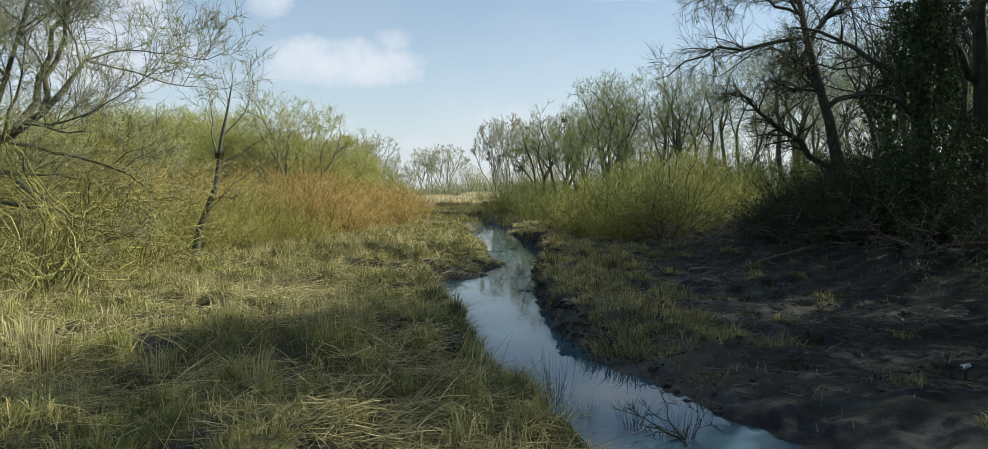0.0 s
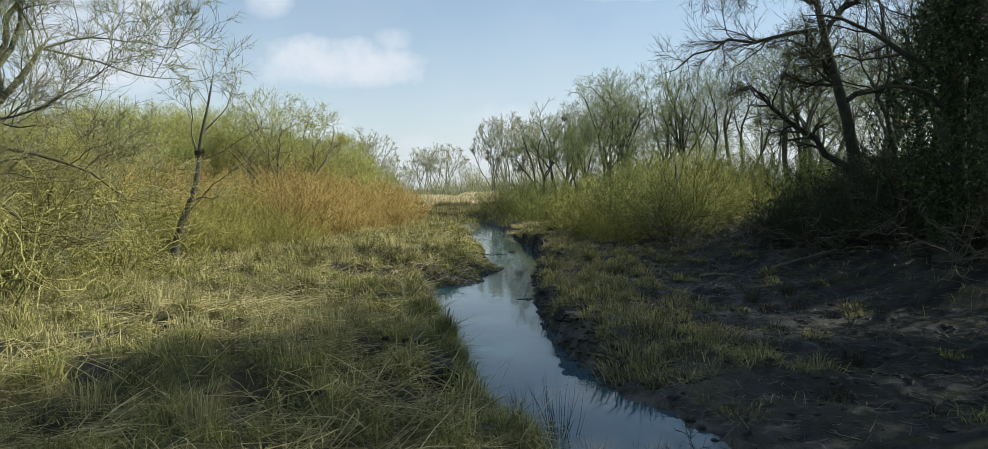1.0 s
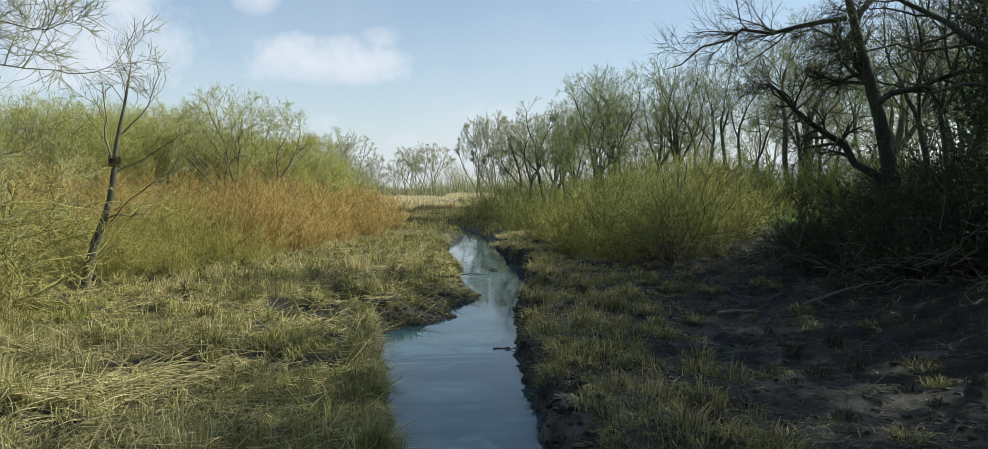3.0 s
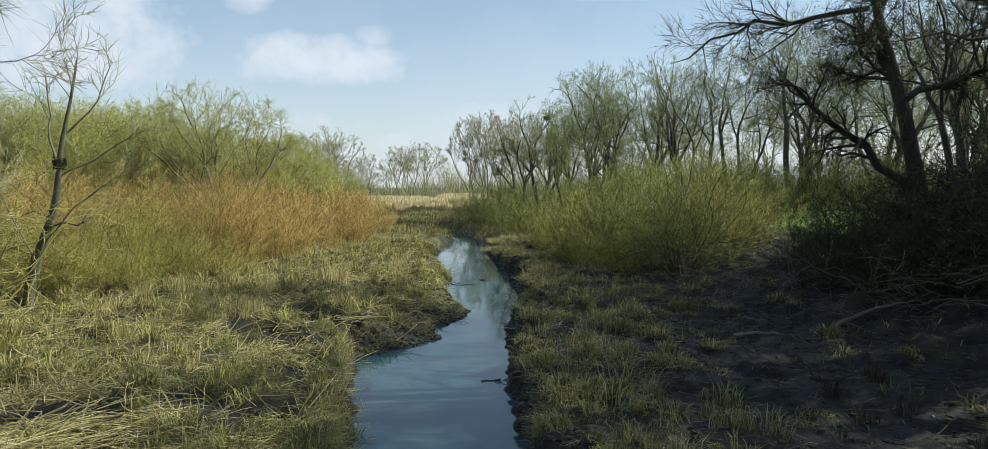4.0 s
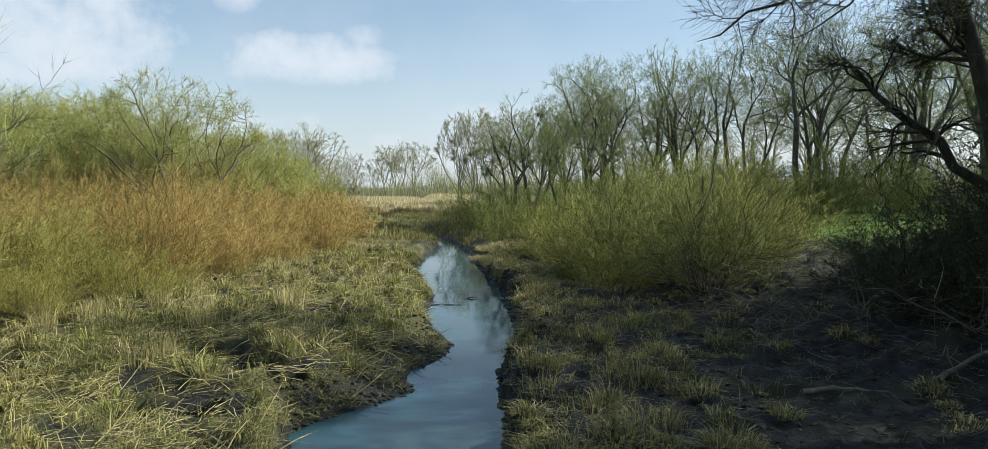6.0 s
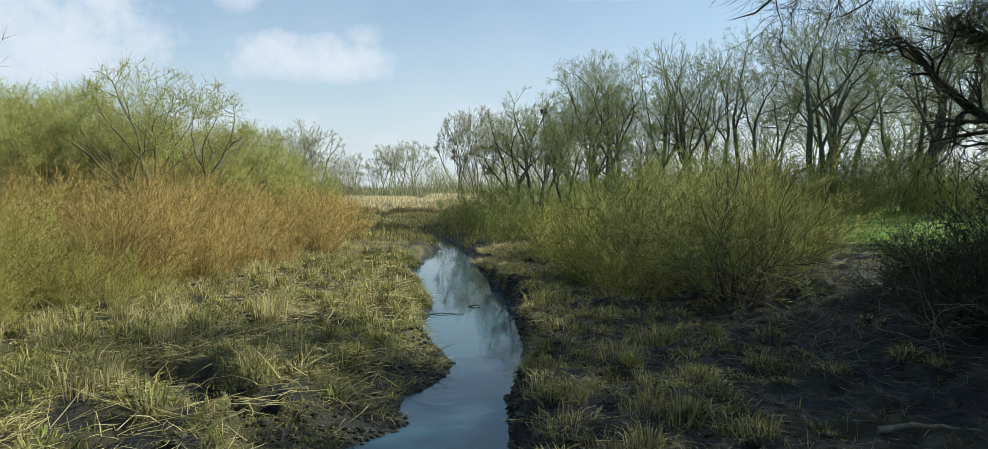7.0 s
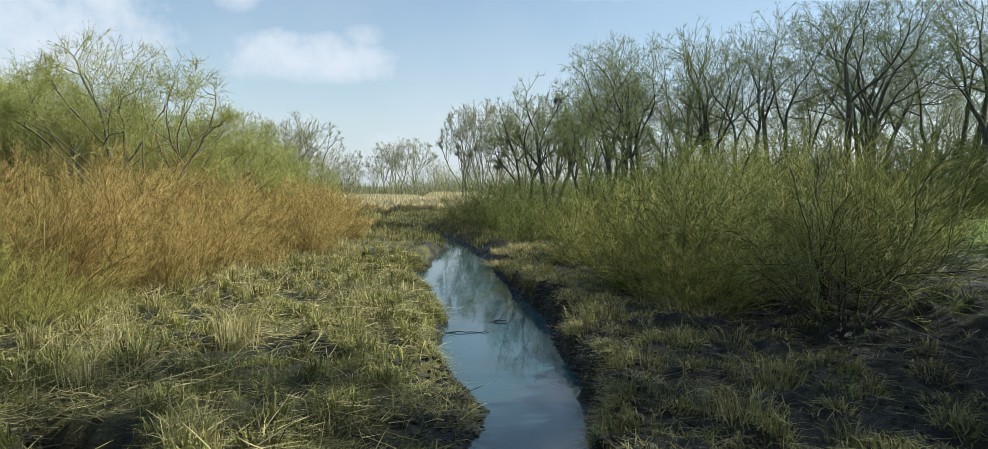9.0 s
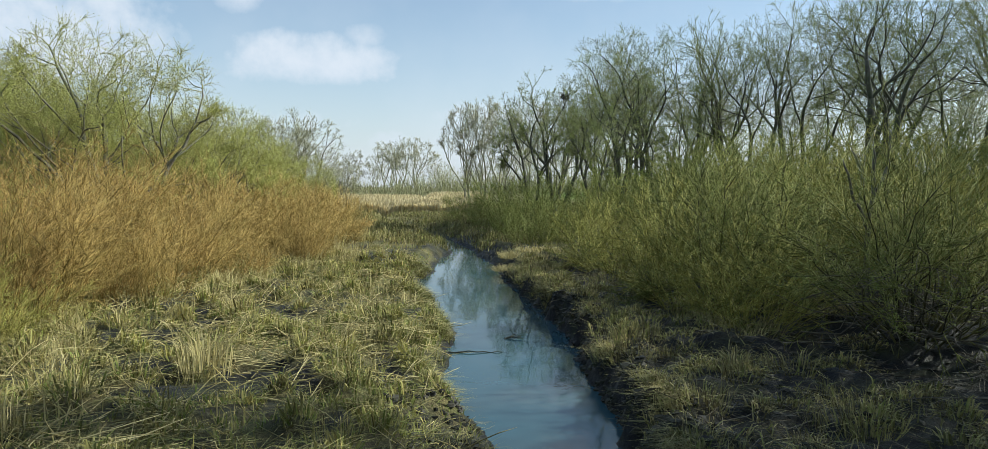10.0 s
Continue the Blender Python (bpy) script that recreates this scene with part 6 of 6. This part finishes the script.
def build_tufts():
    rng = np.random.default_rng(103)
    west, east = "reed tufts on the west bank", "rush tufts on the east bank"
    w = [tuft(111, 90, 0.62, 0.24, STRAW, "upright tuft of pale dry reeds", on_ground(-4.6, 24.0), west),
         tuft(112, 120, 0.42, 0.28, GRASS, "rough tussock of straw and green sedge", on_ground(-3.1, 18.4), west, 0.7),
         tuft(113, 110, 0.38, 0.22, GRASS_GREEN, "green grass tuft at the water's edge", on_ground(-0.75, 14.6), west, 0.6)]
    e = [tuft(114, 80, 0.45, 0.2, GRASS_BROWN, "dark rush tuft on the muddy bank", on_ground(3.9, 17.2), east, 0.4),
         tuft(115, 120, 0.42, 0.26, GRASS_BROWN, "brown grass tussock on the cut bank", on_ground(2.6, 20.5), east, 0.8)]
    near_edge = lambda ys: [(float(np.interp(v, LY, LX)) - rng.uniform(0.25, 0.5), v) for v in ys]
    spots_w = [(rng.uniform(-12, -1.5), v) for v in np.geomspace(8, 58, 85)]
    for i, (x, y) in enumerate(spots_w):
        if float(edges(np.array([x]), np.array([y]))[0][0]) > 0.8:
            set_again(w[i % 2], on_ground(x, y), rng.uniform(0, 360), rng.uniform(0.7, 1.3))
    for x, y in near_edge((9.2, 10.2, 11.0, 11.9, 12.6, 13.4, 15.6, 16.8, 18.2, 19.5, 20.9, 31, 33, 35, 37.5)):
        set_again(w[2], on_ground(x, y), rng.uniform(0, 360), rng.uniform(0.7, 1.2))
    for i, y in enumerate(np.geomspace(12, 46, 120)):
        x = float(np.interp(y, RY, RX)) + rng.uniform(0.4, 3.2)
        set_again(e[i % 2], on_ground(x, y), rng.uniform(0, 360), rng.uniform(0.7, 1.5), rng.uniform(0.8, 1.5))
    for x, y in ((-5.9, 30.5), (-7.2, 30.0), (-6.6, 32.2), (-6.3, 34.4), (-5.8, 36.2), (-6.1, 38.3), (-5.6, 40.2), (-5.2, 43.0), (-5.0, 45.4), (-5.6, 47.6), (-8.9, 30.0), (-9.6, 28.2), (-4.8, 49.8), (-5.4, 51.6), (-7.9, 28.9), (-7.4, 33.6), (-6.9, 39.4), (-4.4, 41.8), (-5.5, 55), (-6.2, 58)):
        for _ in range(2):
            set_again(w[0], on_ground(x + rng.normal(0, 0.35), y + rng.normal(0, 0.35)), rng.uniform(0, 360), rng.uniform(0.9, 1.5))
    stub = tuft(117, 60, 0.36, 0.16, TWIG_DARK, "dark stub of rotten reeds in the mud", on_ground(4.4, 13.4), east, 0.35, 0.006)
    for i in range(38):
        x, y = rng.uniform(3.0, 8.5), rng.uniform(9.5, 20.5)
        if float(edges(np.array([x]), np.array([y]))[1][0]) > 0.5:
            set_again(stub, on_ground(x, y), rng.uniform(0, 360), rng.uniform(0.6, 1.3))
    for x, y, sc in ((-3.9, 30.3, 1.6), (-4.1, 30.6, 1.4), (-5.6, 27.6, 1.5), (-5.3, 27.9, 1.3), (-6.3, 15.2, 1.4), (-6.6, 15.6, 1.2), (-5.0, 13.2, 1.2), (-7.4, 18.6, 1.4), (-2.6, 24.9, 1.3), (-6.9, 12.6, 1.3), (-7.2, 10.9, 1.4), (-6.2, 9.6, 1.3)):
        set_again(w[0], on_ground(x, y), rng.uniform(0, 360), sc)
    hummock = tuft(116, 420, 0.6, 0.8, STRAW, "pale tumbled grass hummock at the stream's bend", on_ground(2.1, 49.5), east, 1.2, 0.012)
    for x, y, sc in ((3.2, 50.8, 1.1), (1.6, 46.8, 0.8), (2.7, 47.5, 0.9), (2.9, 44.6, 0.8), (4.2, 49.2, 0.9)):
        set_again(hummock, on_ground(x, y), rng.uniform(0, 360), sc)


build_tufts()


def water_reeds(seed, count, tall, at, label):
    rng = np.random.default_rng(seed)
    ob = thing("water_reeds", at, label, "reeds", "reeds standing in the stream")
    a = rng.uniform(0, 6.283, count)
    P0 = np.stack([np.cos(a), np.sin(a), np.zeros(count)], 1) * rng.uniform(0.02, 0.22, (count, 1))
    D = np.stack([np.cos(a) * 0.3, np.sin(a) * 0.3, np.ones(count)], 1)
    P, R = grow(rng, P0, D, tall * rng.uniform(0.4, 1.1, count), 0.004, 6, 0.09, 0.0, 0.3)
    bun = Bundle()
    tubes(bun, P, R, 3)
    tagged(part_of("framework", bun.mesh("framework"), TWIG_DARK, ob), kind="stuff")
    return ob


wr = water_reeds(121, 42, 0.95, (0.86, 9.9, -0.1), "thin dark reeds standing in the shallow stream")
for x, y, sc in ((1.7, 8.7, 0.6), (1.2, 9.1, 0.45), (2.2, 8.3, 0.7), (0.4, 11.2, 0.5)):
    set_again(wr, (x, y, -0.1), 50 * x, sc)


def brushwood(seed, at, count, length, label, droop=-0.06, mat=ROOT):
    """A tangle of dead branches that hang over the bank."""
    rng = np.random.default_rng(seed)
    ob = thing("brushwood", at, label, "brushwood", "dead brushwood on the banks")
    a = rng.uniform(0, 6.283, count)
    P0 = np.stack([rng.normal(0, 0.7, count), rng.normal(0, 0.7, count), rng.uniform(0.1, 0.7, count)], 1)
    D = np.stack([np.cos(a), np.sin(a), rng.uniform(-0.1, 0.6, count)], 1)
    P, R = grow(rng, P0, D, length * rng.uniform(0.5, 1.2, count), rng.uniform(0.006, 0.018, count), 7, 0.3, droop, 0.25)
    P[..., 2] = np.maximum(P[..., 2], 0.03)
    for i in range(count):
        bun = Bundle()
        tubes(bun, P[i:i + 1], R[i:i + 1], 5, 0.08, rng)
        part_of("branch", bun.mesh("branch"), mat, ob)
    p, d, r, t = sprout(rng, P, R, 7, 0.2, 1.0, 45)
    C, CR = grow(rng, p, d, rng.uniform(0.2, 0.8, len(t)), np.maximum(r * 0.5, 0.005), 4, 0.25, droop, 0.4)
    C[..., 2] = np.maximum(C[..., 2], 0.02)
    bun = Bundle()
    tubes(bun, C, CR, 3)
    tagged(part_of("twig_spray", bun.mesh("twig_spray"), mat, ob), kind="stuff")
    return ob


b1 = brushwood(131, on_ground(9.8, 23.2, -0.05), 24, 2.2, "tangle of grey dead branches hanging over the bank")
for x, y, r, sc in ((11.2, 21.6, 90, 1.1), (8.6, 25.6, 200, 0.9), (12.3, 19.2, 300, 1.1), (10.8, 17.4, 20, 0.9), (7.4, 27.3, 140, 0.8), (12.8, 24.5, 60, 1.2), (13, 15.5, 210, 1.0)):
    set_again(b1, on_ground(x, y, -0.05), r, sc)
b3 = brushwood(133, on_ground(7.6, 31.7, -0.05), 44, 2.3, "tangle of bare grey stems round the willow stool", -0.04, ROOT)
set_again(b3, on_ground(9.4, 33.6, -0.05), 120, 0.9)
b2 = brushwood(132, on_ground(-11.0, 18.9, -0.02), 22, 2.0, "tangle of fallen willow branches on the mud", -0.05, TWIG_OLIVE)
for x, y, r, sc in ((-12.4, 20.3, 100, 1.0), (-11.6, 22.0, 200, 0.9), (-13.0, 17.2, 320, 1.0), (-13.4, 24.5, 60, 0.9)):
    set_again(b2, on_ground(x, y, -0.02), r, sc)


def dead_branch(name, seed, at, lines, r, label, mat, end=0.35):
    rng = np.random.default_rng(seed)
    ob = thing(name, at, label, "branch")
    for i, pts in enumerate(lines):
        P = line(pts, 10)
        P[1:-1] += rng.normal(0, 0.015, (8, 3))
        if end > 0.5:
            P[-2] = P[-1] * 0.93 + P[-3] * 0.07
        bun = Bundle()
        tubes(bun, P[None], np.linspace(r, r * end, 10)[None] * (1 if i == 0 else 0.6), 7, 0.12, rng)
        part_of("stem" if i == 0 else "fork", bun.mesh("stem"), mat, ob)
    return ob


dead_branch("fallen_log", 141, on_ground(8.4, 22.6, -0.02), [[(0, 0, 0.06), (0.9, 0.6, 0.22), (1.8, 1.1, 0.34), (2.9, 1.6, 0.55)], [(1.4, 0.9, 0.28), (1.7, 0.4, 0.5), (2.1, 0.2, 0.6)]], 0.055, "grey weathered log leaning on the bank", BARK_GREY)
dead_branch("fallen_log", 142, on_ground(6.3, 22.9, -0.02), [[(0, 0, 0.05), (0.5, 0.1, 0.08), (1.1, 0.0, 0.06), (1.7, -0.2, 0.05)]], 0.05, "grey log half sunk in the mud", BARK_GREY)
dead_branch("forked_branch", 143, on_ground(6.5, 19.7, -0.02), [[(0, 0, 0.05), (0.3, -0.05, 0.03), (0.7, 0.0, 0.08), (0.85, 0.05, 0.25)], [(0.1, 0, 0.05), (-0.1, 0.05, 0.3), (-0.3, 0.05, 0.55)]], 0.035, "dark forked branch lying on the mud", BARK_DARK)
dead_branch("floating_stick", 144, (-0.45, 33.9, 0.0), [[(0, 0, 0.01), (0.5, -0.02, 0.02), (0.9, 0.03, 0.01), (1.3, 0.0, 0.0)]], 0.018, "dark stick floating across the stream", BARK_DARK)
dead_branch("floating_stick", 145, (0.75, 35.2, 0.0), [[(0, 0, 0.01), (0.2, 0.02, 0.05), (0.4, 0.0, 0.03)], [(0.15, 0, 0.03), (0.25, 0.1, 0.1), (0.3, 0.15, 0.06)]], 0.03, "dark clump of driftwood in the stream", BARK_DARK)
dead_branch("floating_stick", 146, (0.7, 20.6, 0.0), [[(0, 0, 0.01), (0.25, 0.05, 0.02), (0.6, 0.08, 0.02)], [(0.2, 0.03, 0.02), (0.35, -0.1, 0.03), (0.5, -0.12, 0.02)]], 0.02, "dark twiggy stick at the water's edge", BARK_DARK)
dead_branch("fallen_branch", 147, on_ground(7.9, 31.6, -0.03), [[(-0.3, 0.3, 0.25), (0.0, -0.6, 0.2), (0.25, -1.6, 0.12), (0.4, -2.9, 0.06)]], 0.04, "long grey dead branch lying by the willow bush", BARK_GREY)
dead_branch("broken_stem", 148, on_ground(11.6, 40.4), [[(0, 0, 0), (0.05, 0, 1.4), (-0.1, 0, 2.6), (0.1, 0, 3.3), (0.5, 0.1, 4.1)], [(-0.05, 0, 2.7), (-0.3, 0, 3.2), (-0.45, 0, 3.5)]], 0.09, "pale broken willow stem standing among bushes", BARK_PALE)
dead_branch("broken_stem", 149, on_ground(8.5, 34.6), [[(0, 0, 0), (-0.1, 0, 1.4), (0.08, 0, 2.6), (0.0, 0, 3.6)], [(0.02, 0, 2.3), (0.35, 0, 3.0), (0.42, 0.1, 3.8)], [(0.0, 0, 1.6), (-0.3, 0.1, 2.3), (-0.6, 0.1, 3.2)]], 0.075, "grey broken trunk standing among bushes", BARK_GREY, 0.45)


def drowned_branch():
    rng = np.random.default_rng(151)
    ob = thing("drowned_branch", (2.35, 8.25, -0.05), "dark dead branch with bare twigs rising from the stream", "branch")
    wood = fork_out(rng, np.zeros((3, 3)), np.array([[-0.9, 0.35, 0.5], [-0.7, 0.6, 0.25], [0.3, 0.5, 0.5]]), np.array([0.42, 0.36, 0.26]), np.array([0.014, 0.012, 0.009]), 4, 34, 0.72, 0.0, 0.16)
    for i in range(3):
        bun = Bundle()
        tubes(bun, on_past(wood[0][0][i:i + 1]), wide_past(wood[0][1][i:i + 1]), 6, 0.08, rng)
        part_of("stem", bun.mesh("stem"), BARK_DARK, ob)
    fork_crown(rng, wood, ob, TWIG_DARK, TWIG_DARK, None, 1, 2, 0.14, 0.0035, 0, 0.02, 0.0, 1)


drowned_branch()


def plastic_scrap():
    """A crumpled pale bottle on the mud."""
    m, nt, b = material("dull_plastic")
    nt.links.new(ramp_of(nt, noise_of(nt, 30, 3), ((0.4, (0.55, 0.55, 0.53)), (0.7, (0.78, 0.78, 0.76)))), b.inputs["Base Color"])
    b.inputs["Roughness"].default_value = 0.35
    at = on_ground(7.2, 10.8, -0.05)
    ob = thing("plastic_bottle", at, "crumpled white plastic bottle lying on the mud", "litter", turn=25)
    rng = np.random.default_rng(150)
    bun = Bundle()
    k = np.linspace(0, 0.24, 8)
    tubes(bun, np.stack([k, k * 0, k * 0], 1)[None], np.array([[0.02, 0.045, 0.046, 0.04, 0.045, 0.042, 0.02, 0.016]]), 10, 0.12, rng)
    part_of("body", bun.mesh("body"), m, ob)
    bun = Bundle()
    k = np.linspace(0.235, 0.262, 4)
    tubes(bun, np.stack([k, k * 0, k * 0], 1)[None], np.array([[0.017, 0.018, 0.018, 0.017]]), 10)
    part_of("cap", bun.mesh("cap"), m, ob)


plastic_scrap()


def far_woods(name, seed, count, x0, x1, y0, y1, tall, thick, label):
    """Distant scrub and hedges: a mass of thin shoots of uneven height."""
    rng = np.random.default_rng(seed)
    x, y = rng.uniform(x0, x1, count), rng.uniform(y0, y1, count)
    z, _, _ = terrain(x, y)
    top = tall * (0.45 + 0.55 * patchy(x, y * 0.4, 0.09, seed % 50) + 0.25 * lattice(x * 0.35, y * 0.1, 3))
    D = np.stack([rng.normal(0, 0.25, count), rng.normal(0, 0.25, count), np.ones(count)], 1)
    P, R = grow(rng, np.stack([x, y, z], 1), D, top * rng.uniform(0.5, 1.05, count), thick, 3, 0.2, 0.05, 0.5)
    bun = Bundle()
    tubes(bun, P, R, 3)
    stuff(name, bun.mesh(name), TWIG_GREY, label, "woodland")


far_woods("far_scrub", 151, 12000, -170, 170, 180, 235, 9.0, 0.06, "low grey-brown scrub along the horizon")
far_woods("far_hedge", 152, 8000, 16, 120, 92, 120, 5.5, 0.03, "bare hedge beyond the east wood")
far_woods("far_hedge", 153, 6000, -130, -32, 70, 110, 7.0, 0.035, "bare scrub beyond the west willows")
